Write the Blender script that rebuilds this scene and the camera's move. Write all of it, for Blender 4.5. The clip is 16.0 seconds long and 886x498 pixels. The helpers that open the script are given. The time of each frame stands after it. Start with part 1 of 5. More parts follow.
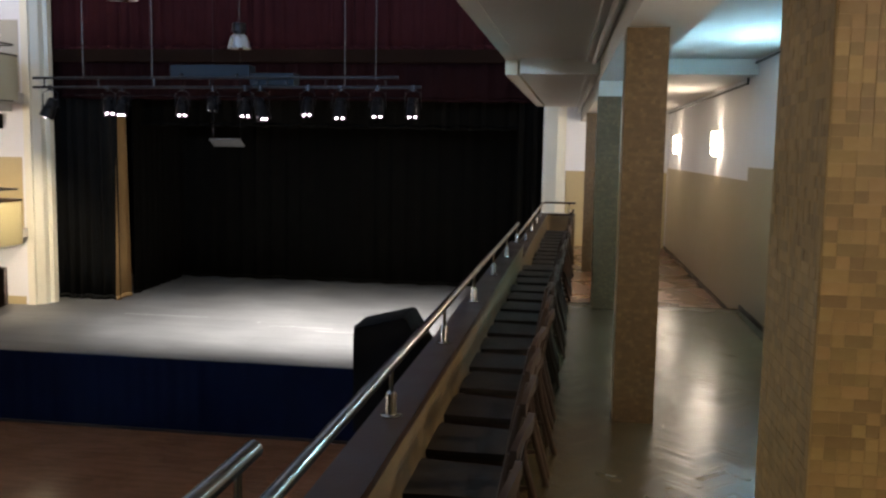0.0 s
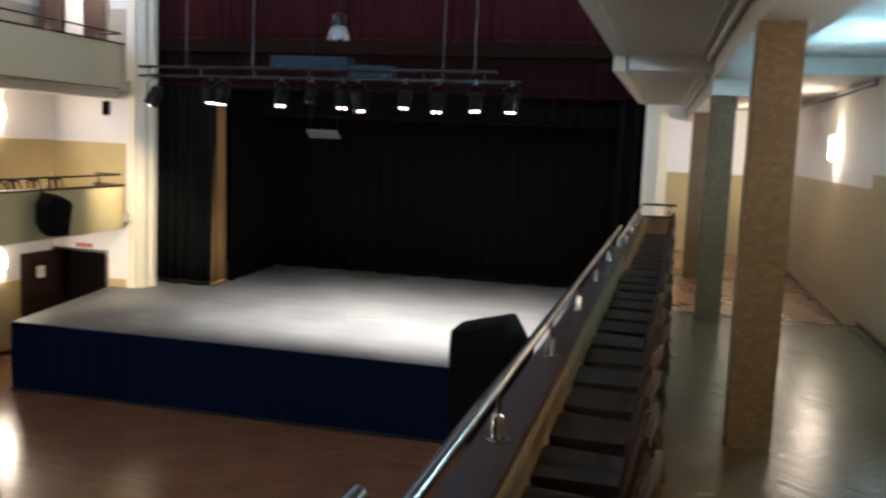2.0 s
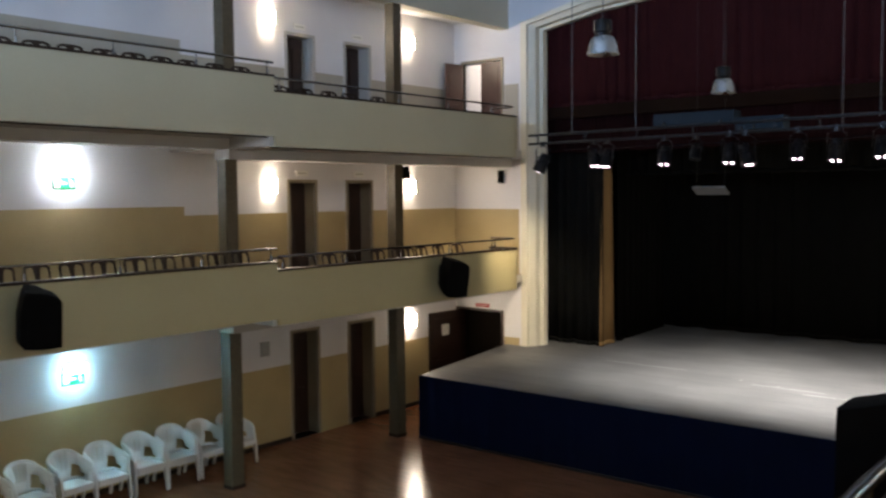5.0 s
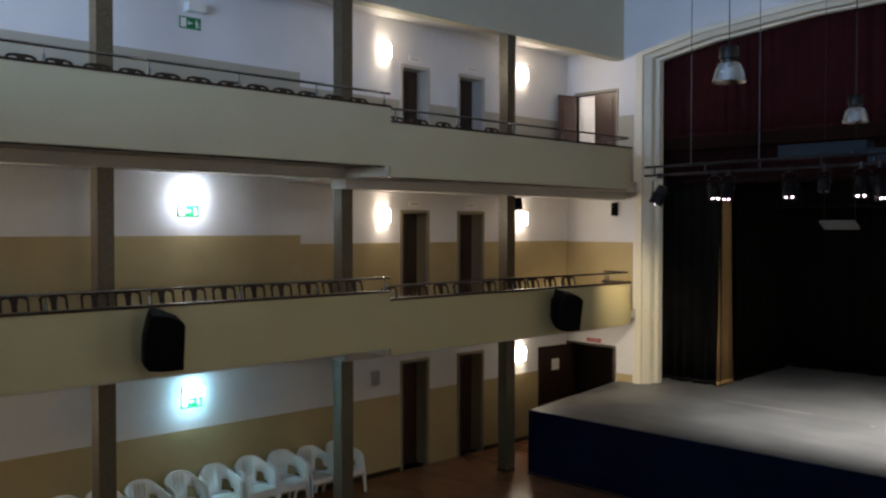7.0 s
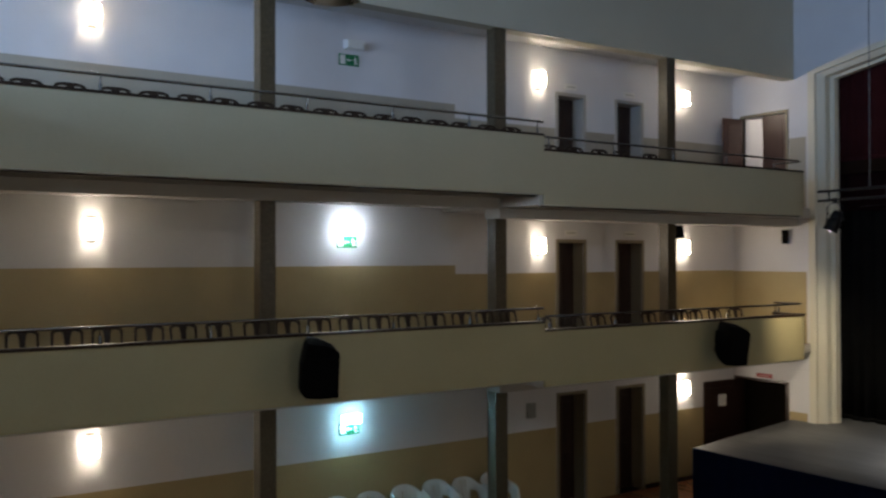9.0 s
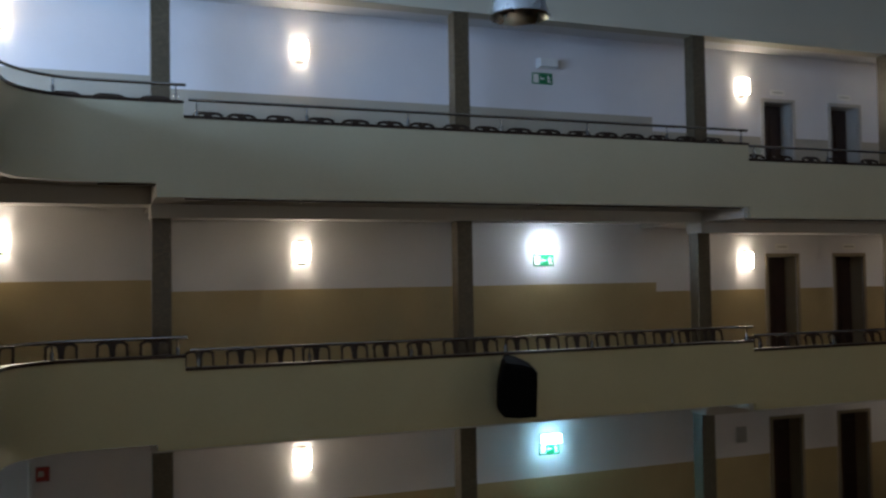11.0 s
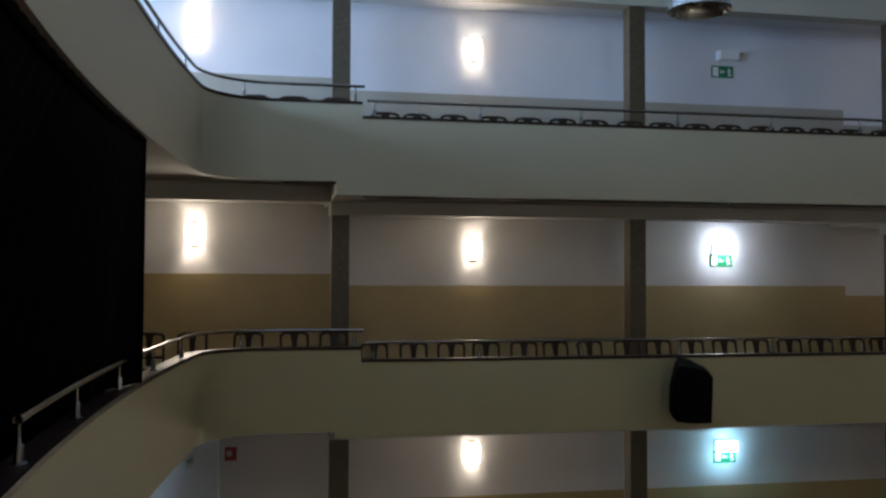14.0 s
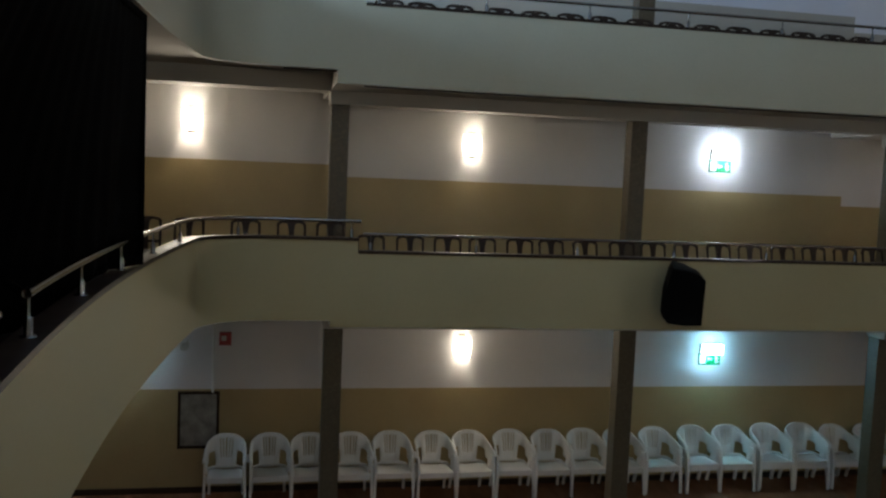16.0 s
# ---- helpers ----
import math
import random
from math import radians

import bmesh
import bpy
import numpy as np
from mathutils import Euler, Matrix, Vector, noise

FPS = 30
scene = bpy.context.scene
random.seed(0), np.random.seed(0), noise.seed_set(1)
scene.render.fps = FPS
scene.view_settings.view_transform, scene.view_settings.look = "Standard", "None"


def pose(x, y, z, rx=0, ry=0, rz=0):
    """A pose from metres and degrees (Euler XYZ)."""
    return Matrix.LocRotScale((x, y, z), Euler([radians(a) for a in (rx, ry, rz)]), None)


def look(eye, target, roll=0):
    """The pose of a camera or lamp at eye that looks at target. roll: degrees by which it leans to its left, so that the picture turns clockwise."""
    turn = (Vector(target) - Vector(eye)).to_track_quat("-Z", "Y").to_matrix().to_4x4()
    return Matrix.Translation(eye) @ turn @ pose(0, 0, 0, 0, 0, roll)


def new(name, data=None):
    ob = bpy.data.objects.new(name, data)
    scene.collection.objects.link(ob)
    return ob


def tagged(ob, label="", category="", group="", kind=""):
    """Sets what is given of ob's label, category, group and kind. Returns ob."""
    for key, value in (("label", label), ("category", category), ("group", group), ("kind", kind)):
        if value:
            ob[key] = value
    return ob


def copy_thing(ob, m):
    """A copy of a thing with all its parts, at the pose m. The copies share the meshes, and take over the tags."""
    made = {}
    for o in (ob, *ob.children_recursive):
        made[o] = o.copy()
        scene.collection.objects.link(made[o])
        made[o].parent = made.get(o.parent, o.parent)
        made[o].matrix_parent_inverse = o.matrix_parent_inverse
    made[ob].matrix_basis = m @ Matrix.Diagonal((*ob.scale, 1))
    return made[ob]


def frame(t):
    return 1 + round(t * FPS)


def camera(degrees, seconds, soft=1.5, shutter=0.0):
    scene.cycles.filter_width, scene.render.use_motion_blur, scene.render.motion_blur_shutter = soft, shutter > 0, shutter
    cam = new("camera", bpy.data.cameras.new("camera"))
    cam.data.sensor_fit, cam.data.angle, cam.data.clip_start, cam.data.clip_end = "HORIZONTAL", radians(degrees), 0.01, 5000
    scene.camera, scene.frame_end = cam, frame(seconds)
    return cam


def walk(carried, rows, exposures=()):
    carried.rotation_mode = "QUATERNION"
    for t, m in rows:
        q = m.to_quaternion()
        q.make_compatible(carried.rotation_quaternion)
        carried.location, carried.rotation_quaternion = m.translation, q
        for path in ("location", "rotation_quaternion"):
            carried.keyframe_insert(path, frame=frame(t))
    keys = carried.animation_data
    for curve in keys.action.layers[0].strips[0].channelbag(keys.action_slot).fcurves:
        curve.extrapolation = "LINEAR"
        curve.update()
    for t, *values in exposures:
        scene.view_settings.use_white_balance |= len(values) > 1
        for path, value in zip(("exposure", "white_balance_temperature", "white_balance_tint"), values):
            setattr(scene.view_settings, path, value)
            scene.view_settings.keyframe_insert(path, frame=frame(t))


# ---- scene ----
cam = camera(52.27, 16.0, soft=2.4, shutter=0.5)
PATH = [
    (0.0, pose(5.895, 0.000, 4.865, 83.72, -1.00, 8.74)),
    (0.5, pose(5.859, 0.086, 4.867, 83.51, -0.99, 7.89)),
    (1.0, pose(5.801, 0.167, 4.869, 83.29, -1.67, 7.28)),
    (1.5, pose(5.754, 0.195, 4.884, 83.31, -2.90, 8.17)),
    (2.0, pose(5.750, 0.271, 4.876, 83.24, -2.42, 14.50)),
    (2.5, pose(5.792, 0.319, 4.874, 83.18, -1.83, 19.03)),
    (3.0, pose(5.845, 0.359, 4.883, 83.96, -1.30, 23.58)),
    (3.5, pose(5.882, 0.418, 4.884, 84.56, -0.26, 26.75)),
    (4.0, pose(5.900, 0.432, 4.896, 85.54, 0.11, 30.14)),
    (4.5, pose(5.889, 0.445, 4.895, 85.87, 0.20, 34.76)),
    (5.0, pose(5.882, 0.463, 4.903, 86.54, 0.53, 39.09)),
    (7.5, pose(5.666, 0.480, 4.848, 89.02, -0.70, 46.54)),
    (8.0, pose(5.675, 0.505, 4.848, 89.56, -1.16, 48.09)),
    (8.5, pose(5.669, 0.583, 4.860, 90.10, -0.25, 51.95)),
    (9.0, pose(5.663, 0.684, 4.845, 90.63, 0.16, 56.06)),
    (9.5, pose(5.632, 0.751, 4.840, 90.90, 0.74, 59.49)),
    (12.0, pose(5.679, 0.747, 4.850, 92.66, 0.43, 73.88)),
    (12.5, pose(5.686, 0.747, 4.856, 92.94, 0.33, 76.13)),
    (13.0, pose(5.673, 0.737, 4.860, 93.05, 0.31, 78.14)),
    (13.5, pose(5.668, 0.729, 4.858, 93.01, 0.31, 78.97)),
    (14.0, pose(5.675, 0.731, 4.858, 91.78, -0.16, 79.43)),
    (14.5, pose(5.666, 0.714, 4.846, 89.73, -0.68, 79.15)),
    (15.0, pose(5.660, 0.705, 4.842, 87.79, -1.12, 78.91)),
    (15.5, pose(5.634, 0.677, 4.836, 86.38, -1.81, 78.90)),
    (16.0, pose(5.625, 0.639, 4.825, 85.27, -2.37, 78.88)),
]
walk(cam, PATH, exposures=[(0.0, 1.45, 6390, 11), (1.5, 1.36, 6340, 9), (2.0, 1.73, 6380, 10), (2.5, 1.72, 6450, 11), (3.0, 1.55, 6450, 11), (5.0, 1.00, 6460, 10), (7.5, 0.45, 6350, 9), (9.5, 0.02, 6250, 9), (12.0, -0.14, 6170, 9), (14.0, -0.06, 6170, 9), (16.0, 0.17, 6150, 6)])

# ---- world: the hall is closed, only a dim night sky outside ----
world = bpy.data.worlds.new("world")
scene.world = world
world.use_nodes = True
wn = world.node_tree
sky = wn.nodes.new("ShaderNodeTexSky")
sky.sky_type, sky.sun_disc, sky.sun_elevation = "NISHITA", False, radians(8)
wn.links.new(sky.outputs[0], wn.nodes["Background"].inputs[0])
wn.nodes["Background"].inputs[1].default_value = 0.05

WARM, COOL, CYAN, SPOT = (1.0, 0.825, 0.622), (0.80, 0.90, 1.0), (0.40, 0.80, 1.0), (1.0, 0.94, 0.89)


# ---- materials ----
def material(name, a, b, scale=6.0, rough=0.6, metal=0.0, bump=0.0, bscale=60.0, rvar=0.12, coat=0.0, spec=0.5):
    """Two tones mixed by a broad and a fine noise, with a fine relief and an uneven gloss."""
    m = bpy.data.materials.new(name)
    m.use_nodes = True
    n, l = m.node_tree.nodes, m.node_tree.links
    p = n["Principled BSDF"]
    co = n.new("ShaderNodeTexCoord")
    big, fine, mixn, ramp = n.new("ShaderNodeTexNoise"), n.new("ShaderNodeTexNoise"), n.new("ShaderNodeMath"), n.new("ShaderNodeMix")
    ramp.data_type = "RGBA"
    big.inputs["Scale"].default_value, fine.inputs["Scale"].default_value = scale, bscale
    big.inputs["Detail"].default_value = 5
    for t in (big, fine):
        l.new(co.outputs["Object"], t.inputs["Vector"])
    mixn.operation = "MULTIPLY_ADD"
    l.new(fine.outputs[0], mixn.inputs[0])
    mixn.inputs[1].default_value = 0.35
    l.new(big.outputs[0], mixn.inputs[2])
    sub = n.new("ShaderNodeMapRange")
    sub.inputs[1].default_value, sub.inputs[2].default_value = 0.35, 1.0
    l.new(mixn.outputs[0], sub.inputs[0])
    l.new(sub.outputs[0], ramp.inputs[0])
    ramp.inputs[6].default_value, ramp.inputs[7].default_value = (*a, 1), (*b, 1)
    l.new(ramp.outputs[2], p.inputs["Base Color"])
    rr = n.new("ShaderNodeMapRange")
    rr.inputs[3].default_value, rr.inputs[4].default_value = max(rough - rvar, 0.03), min(rough + rvar, 1)
    l.new(big.outputs[0], rr.inputs[0])
    l.new(rr.outputs[0], p.inputs["Roughness"])
    p.inputs["Metallic"].default_value = metal
    p.inputs["Coat Weight"].default_value = coat
    p.inputs["Specular IOR Level"].default_value = spec
    if bump:
        bp = n.new("ShaderNodeBump")
        bp.inputs["Strength"].default_value, bp.inputs["Distance"].default_value = bump, 0.01
        l.new(fine.outputs[0], bp.inputs["Height"])
        l.new(bp.outputs[0], p.inputs["Normal"])
    return m


def glow(name, colour, strength):
    m = bpy.data.materials.new(name)
    m.use_nodes = True
    p = m.node_tree.nodes["Principled BSDF"]
    p.inputs["Base Color"].default_value = (0.8, 0.8, 0.8, 1)
    p.inputs["Emission Color"].default_value = (*colour, 1)
    p.inputs["Emission Strength"].default_value = strength
    return m


def brick_material(name, a, b, mortar, bw, bh, rough, gap=0.003, offset=0.5, turn=(0, 0, 0), coat=0.0, bump=0.3, bias=0.0, stain=0.25):
    """Small tiles or blocks, for surfaces that stay far off."""
    m = material(name, a, b, 2.0, rough, coat=coat)
    n, l = m.node_tree.nodes, m.node_tree.links
    p = n["Principled BSDF"]
    co, mp, br = n.new("ShaderNodeTexCoord"), n.new("ShaderNodeMapping"), n.new("ShaderNodeTexBrick")
    mp.inputs["Rotation"].default_value = [radians(v) for v in turn]
    l.new(co.outputs["Object"], mp.inputs[0])
    l.new(mp.outputs[0], br.inputs["Vector"])
    br.inputs["Color1"].default_value, br.inputs["Color2"].default_value, br.inputs["Mortar"].default_value = (*a, 1), (*b, 1), (*mortar, 1)
    br.inputs["Scale"].default_value, br.inputs["Mortar Size"].default_value = 1.0, gap
    br.inputs["Brick Width"].default_value, br.inputs["Row Height"].default_value = bw, bh
    br.inputs["Bias"].default_value = bias
    br.offset = offset
    nz, mx = n.new("ShaderNodeTexNoise"), n.new("ShaderNodeMix")
    nz.inputs["Scale"].default_value, nz.inputs["Detail"].default_value = 1.3, 6
    l.new(co.outputs["Object"], nz.inputs["Vector"])
    mx.data_type, mx.blend_type = "RGBA", "MULTIPLY"
    mx.inputs[0].default_value = stain
    l.new(br.outputs[0], mx.inputs[6])
    l.new(nz.outputs[0], mx.inputs[7])
    l.new(mx.outputs[2], p.inputs["Base Color"])
    bp = n.new("ShaderNodeBump")
    bp.inputs["Strength"].default_value, bp.inputs["Distance"].default_value, bp.invert = bump, 0.002, True
    l.new(br.outputs["Fac"], bp.inputs["Height"])
    l.new(bp.outputs[0], p.inputs["Normal"])
    return m


WHITE = material("white_wall_paint", (0.66, 0.65, 0.66), (0.74, 0.73, 0.74), 1.2, 0.75, bump=0.15, bscale=40)
TAN = material("tan_gloss_paint", (0.392, 0.304, 0.148), (0.46, 0.36, 0.183), 1.5, 0.42, bump=0.1, bscale=30)
CREAM = material("cream_parapet_paint", (0.372, 0.321, 0.170), (0.425, 0.367, 0.199), 0.9, 0.6, bump=0.1, bscale=30)
PALECREAM = material("pale_parapet_paint", (0.405, 0.368, 0.250), (0.460, 0.418, 0.288), 0.9, 0.6, bump=0.1, bscale=30)
INNERPAINT = material("scuffed_inner_paint", (0.085, 0.056, 0.024), (0.16, 0.110, 0.050), 3.0, 0.55, bump=0.1, bscale=30)
SOFFIT = material("soffit_paint", (0.44, 0.42, 0.385), (0.51, 0.49, 0.45), 1.0, 0.8, bump=0.1)
CEILING = material("ceiling_paint", (0.60, 0.60, 0.58), (0.68, 0.68, 0.66), 0.8, 0.85)
FASCIA = material("fascia_paint", (0.45, 0.425, 0.33), (0.51, 0.48, 0.375), 0.8, 0.7)
JAMB = material("ivory_moulding_paint", (0.66, 0.62, 0.50), (0.72, 0.68, 0.55), 1.5, 0.5)


def mosaic_material(name, dark, mid, light, grout, size):
    """Small square stones of mixed browns in thin joints, with stains over many stones; for the columns seen from afar."""
    m = material(name, dark, mid, 14, 0.42, bump=0.10, bscale=130)
    n, l = m.node_tree.nodes, m.node_tree.links
    p = n["Principled BSDF"]
    co, sep, add, comb, br = [n.new("ShaderNode" + k) for k in ("TexCoord", "SeparateXYZ", "Math", "CombineXYZ", "TexBrick")]
    l.new(co.outputs["Object"], sep.inputs[0])
    l.new(sep.outputs[0], add.inputs[0])
    l.new(sep.outputs[1], add.inputs[1])
    l.new(add.outputs[0], comb.inputs[0])
    l.new(sep.outputs[2], comb.inputs[1])
    l.new(comb.outputs[0], br.inputs["Vector"])
    br.offset, br.squash = 0.37, 1.6
    br.squash_frequency = 3
    for key, value in (("Scale", 1.0), ("Mortar Size", 0.0012), ("Brick Width", size * 1.25), ("Row Height", size), ("Bias", 0.1)):
        br.inputs[key].default_value = value
    br.inputs["Color1"].default_value, br.inputs["Color2"].default_value, br.inputs["Mortar"].default_value = (*dark, 1), (*light, 1), (*grout, 1)
    patch, spread, mix = n.new("ShaderNodeTexNoise"), n.new("ShaderNodeMapRange"), n.new("ShaderNodeMix")
    patch.inputs["Scale"].default_value, patch.inputs["Detail"].default_value = 22, 3
    l.new(co.outputs["Object"], patch.inputs["Vector"])
    spread.inputs[1].default_value, spread.inputs[2].default_value, spread.inputs[3].default_value, spread.inputs[4].default_value = 0.40, 0.62, 0.15, 0.85
    l.new(patch.outputs[0], spread.inputs[0])
    mix.data_type = "RGBA"
    l.new(spread.outputs[0], mix.inputs[0])
    l.new(p.inputs["Base Color"].links[0].from_socket, mix.inputs[6])
    l.new(br.outputs[0], mix.inputs[7])
    l.new(mix.outputs[2], p.inputs["Base Color"])
    return m


GREYSTONE = mosaic_material("grey_column_mosaic", (0.052, 0.037, 0.018), (0.080, 0.057, 0.028), (0.109, 0.080, 0.041), (0.082, 0.068, 0.042), 0.024)
PALESTONE = mosaic_material("pale_column_mosaic", (0.072, 0.060, 0.036), (0.094, 0.079, 0.048), (0.118, 0.100, 0.062), (0.09, 0.078, 0.052), 0.024)
STONE = mosaic_material("column_mosaic", (0.060, 0.035, 0.013), (0.102, 0.064, 0.025), (0.142, 0.094, 0.039), (0.10, 0.075, 0.042), 0.024)
LEDGE = material("dark_varnished_ledge", (0.016, 0.0085, 0.0055), (0.028, 0.0145, 0.009), 3, 0.38, bump=0.05, spec=0.2)
STEEL = material("brushed_steel", (0.235, 0.222, 0.205), (0.285, 0.27, 0.25), 5, 0.20, metal=1.0, rvar=0.03)
DARKWOOD = material("dark_chair_wood", (0.022, 0.012, 0.007), (0.042, 0.024, 0.014), 7, 0.55, bump=0.1, bscale=90, spec=0.25)
SEATWOOD = material("dark_seat_leather", (0.011, 0.008, 0.006), (0.020, 0.015, 0.011), 9, 0.6, bump=0.15, bscale=140, spec=0.15)
DOORWOOD = material("brown_door_wood", (0.020, 0.009, 0.006), (0.036, 0.016, 0.010), 3, 0.42, bump=0.1, bscale=50)
LATHPALE = material("pale_door_frame_paint", (0.40, 0.375, 0.33), (0.46, 0.435, 0.385), 2, 0.5)
DULLTAN = material("dull_tan_paint", (0.335, 0.272, 0.165), (0.39, 0.318, 0.195), 1.5, 0.42, bump=0.1, bscale=30)
GREYTAN = material("grey_beige_paint", (0.36, 0.325, 0.26), (0.42, 0.38, 0.305), 1.5, 0.45, bump=0.1, bscale=30)
ENDWOOD = material("red_brown_door_wood", (0.060, 0.026, 0.018), (0.095, 0.044, 0.030), 3, 0.38, bump=0.1, bscale=50)
LATH = material("door_frame_paint", (0.23, 0.19, 0.125), (0.28, 0.235, 0.155), 2, 0.5)
HALLFLOOR = brick_material("hall_parquet", (0.320, 0.140, 0.070), (0.250, 0.108, 0.052), (0.13, 0.055, 0.028), 0.40, 0.07, 0.20, 0.0015, 0.5, bump=0.5, stain=0.5)
HALLFLOOR.node_tree.nodes["Principled BSDF"].inputs["Specular IOR Level"].default_value = 0.32
GALFLOOR = material("gallery_parquet_base", (0.044, 0.034, 0.015), (0.070, 0.055, 0.027), 3.0, 0.30, rvar=0.05, spec=0.36)
BROWNFLOOR = brick_material("gallery_parquet", (0.26, 0.125, 0.06), (0.20, 0.095, 0.045), (0.09, 0.04, 0.02), 0.35, 0.07, 0.28, 0.0015, 0.5, (0, 0, 90), coat=0.2, bump=0.1)
STAGEFLOOR = material("grey_stage_boards", (0.075, 0.075, 0.074), (0.125, 0.125, 0.122), 1.1, 0.58, bump=0.1)
nt = STAGEFLOOR.node_tree
sp = nt.nodes["Principled BSDF"]
co, mp, scuff, wide, joint = [nt.nodes.new("ShaderNode" + k) for k in ("TexCoord", "Mapping", "TexNoise", "TexNoise", "TexBrick")]
mp.inputs["Scale"].default_value = (0.5, 2.0, 1.0)
nt.links.new(co.outputs["Object"], mp.inputs[0])
nt.links.new(mp.outputs[0], scuff.inputs["Vector"])
nt.links.new(co.outputs["Object"], wide.inputs["Vector"])
nt.links.new(co.outputs["Object"], joint.inputs["Vector"])
scuff.inputs["Scale"].default_value, scuff.inputs["Detail"].default_value, scuff.inputs["Roughness"].default_value = 1.6, 9, 0.72
wide.inputs["Scale"].default_value, wide.inputs["Detail"].default_value = 0.55, 4
joint.inputs["Scale"].default_value, joint.inputs["Mortar Size"].default_value = 1.0, 0.004
joint.inputs["Brick Width"].default_value, joint.inputs["Row Height"].default_value = 2.44, 0.61
joint.inputs["Color1"].default_value = joint.inputs["Color2"].default_value = (1, 1, 1, 1)
joint.inputs["Mortar"].default_value = (0.45, 0.45, 0.45, 1)
amp = nt.nodes.new("ShaderNodeMapRange")
amp.inputs[1].default_value, amp.inputs[2].default_value, amp.inputs[3].default_value, amp.inputs[4].default_value = 0.32, 0.70, 0.80, 1.22
nt.links.new(scuff.outputs[0], amp.inputs[0])
amp2 = nt.nodes.new("ShaderNodeMapRange")
amp2.inputs[1].default_value, amp2.inputs[2].default_value, amp2.inputs[3].default_value, amp2.inputs[4].default_value = 0.35, 0.65, 0.90, 1.08
nt.links.new(wide.outputs[0], amp2.inputs[0])
mul, mul2, mul3 = [nt.nodes.new("ShaderNodeVectorMath") for _ in range(3)]
for q in (mul, mul2, mul3):
    q.operation = "MULTIPLY"
nt.links.new(sp.inputs["Base Color"].links[0].from_socket, mul.inputs[0])
nt.links.new(amp.outputs[0], mul.inputs[1])
nt.links.new(mul.outputs[0], mul2.inputs[0])
nt.links.new(amp2.outputs[0], mul2.inputs[1])
nt.links.new(mul2.outputs[0], mul3.inputs[0])
nt.links.new(joint.outputs[0], mul3.inputs[1])
nt.links.new(mul3.outputs[0], sp.inputs["Base Color"])
NAVY = material("navy_skirt_cloth", (0.0024, 0.0050, 0.0180), (0.0040, 0.0078, 0.0268), 2, 0.95, spec=0.08)
BLACKCLOTH = material("black_stage_cloth", (0.0044, 0.0040, 0.0032), (0.0075, 0.0068, 0.0055), 3, 1.0, rvar=0.0, spec=0.03)
# paler copy of the stage black; light on the far drape put into it
LITBLACK = material("lit_black_cloth", (0.0066, 0.0065, 0.0062), (0.0105, 0.0104, 0.0099), 3, 1.0, rvar=0.0, spec=0.03)
BLACKOUT = material("blackout_cloth", (0.0016, 0.0015, 0.0014), (0.0030, 0.0028, 0.0026), 3, 1.0, rvar=0.0, spec=0.02)
MAROON = material("maroon_velvet", (0.0250, 0.0058, 0.0066), (0.0365, 0.0090, 0.0100), 2, 0.95, spec=0.05)
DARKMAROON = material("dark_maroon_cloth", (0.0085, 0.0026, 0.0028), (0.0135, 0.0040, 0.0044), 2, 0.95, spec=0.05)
GOLDCLOTH = material("gold_curtain_cloth", (0.24, 0.138, 0.046), (0.32, 0.187, 0.068), 3, 0.85)
BLACK = material("black_speaker_shell", (0.0022, 0.0022, 0.0024), (0.004, 0.004, 0.0042), 8, 0.9, bump=0.2, bscale=200, spec=0.08)
CANBLACK = material("black_lantern_enamel", (0.004, 0.0035, 0.004), (0.008, 0.007, 0.008), 8, 0.3, spec=0.2)
BLACKMETAL = material("black_metal", (0.015, 0.015, 0.016), (0.03, 0.03, 0.032), 8, 0.35, metal=0.6)
PLASTIC = material("white_plastic", (0.70, 0.70, 0.68), (0.78, 0.78, 0.76), 4, 0.38, rvar=0.06)
ALU = material("spun_aluminium", (0.55, 0.56, 0.57), (0.66, 0.67, 0.68), 6, 0.28, metal=1.0)
BLUEGREY = material("blue_grey_case", (0.008, 0.016, 0.024), (0.012, 0.022, 0.033), 4, 0.7, spec=0.25)
GREYPIPE = material("pale_conduit", (0.45, 0.44, 0.40), (0.55, 0.54, 0.50), 5, 0.5)
DARKPIPE = material("dark_glossy_pipe", (0.030, 0.027, 0.022), (0.045, 0.040, 0.033), 5, 0.16, rvar=0.03)
GREEN = material("green_sign", (0.005, 0.16, 0.055), (0.007, 0.20, 0.07), 4, 0.4)
PAPER = material("white_paper", (0.75, 0.74, 0.70), (0.82, 0.81, 0.77), 6, 0.7)
RED = material("red_enamel", (0.30, 0.028, 0.028), (0.36, 0.036, 0.034), 6, 0.4)
LAMP_WARM = glow("warm_lamp_glass", WARM, 5.2)
LAMP_FRONT = glow("warm_lamp_front", WARM, 120.0)
LAMP_TUBE = glow("warm_lamp_tube", WARM, 610.0)
LAMP_FRONT.cycles.emission_sampling = LAMP_TUBE.cycles.emission_sampling = "FRONT"
FRONT_STRONG = glow("strong_lamp_front", WARM, 190.0)
TUBE_STRONG = glow("strong_lamp_tube", WARM, 1050.0)
FRONT_STRONG.cycles.emission_sampling = TUBE_STRONG.cycles.emission_sampling = "FRONT"
LAMP_COOL = glow("cool_lamp_glass", COOL, 75.0)
LAMP_CYAN = glow("cyan_lamp_glass", CYAN, 95.0)
COOL_EDGE = glow("cool_lamp_edge", COOL, 46.0)
CYAN_EDGE = glow("cyan_lamp_edge", CYAN, 44.0)
CYAN_DIM = glow("cyan_lamp_dim_edge", CYAN, 30.0)
LENS = glow("spot_lens", (1.0, 0.76, 0.88), 5.0)


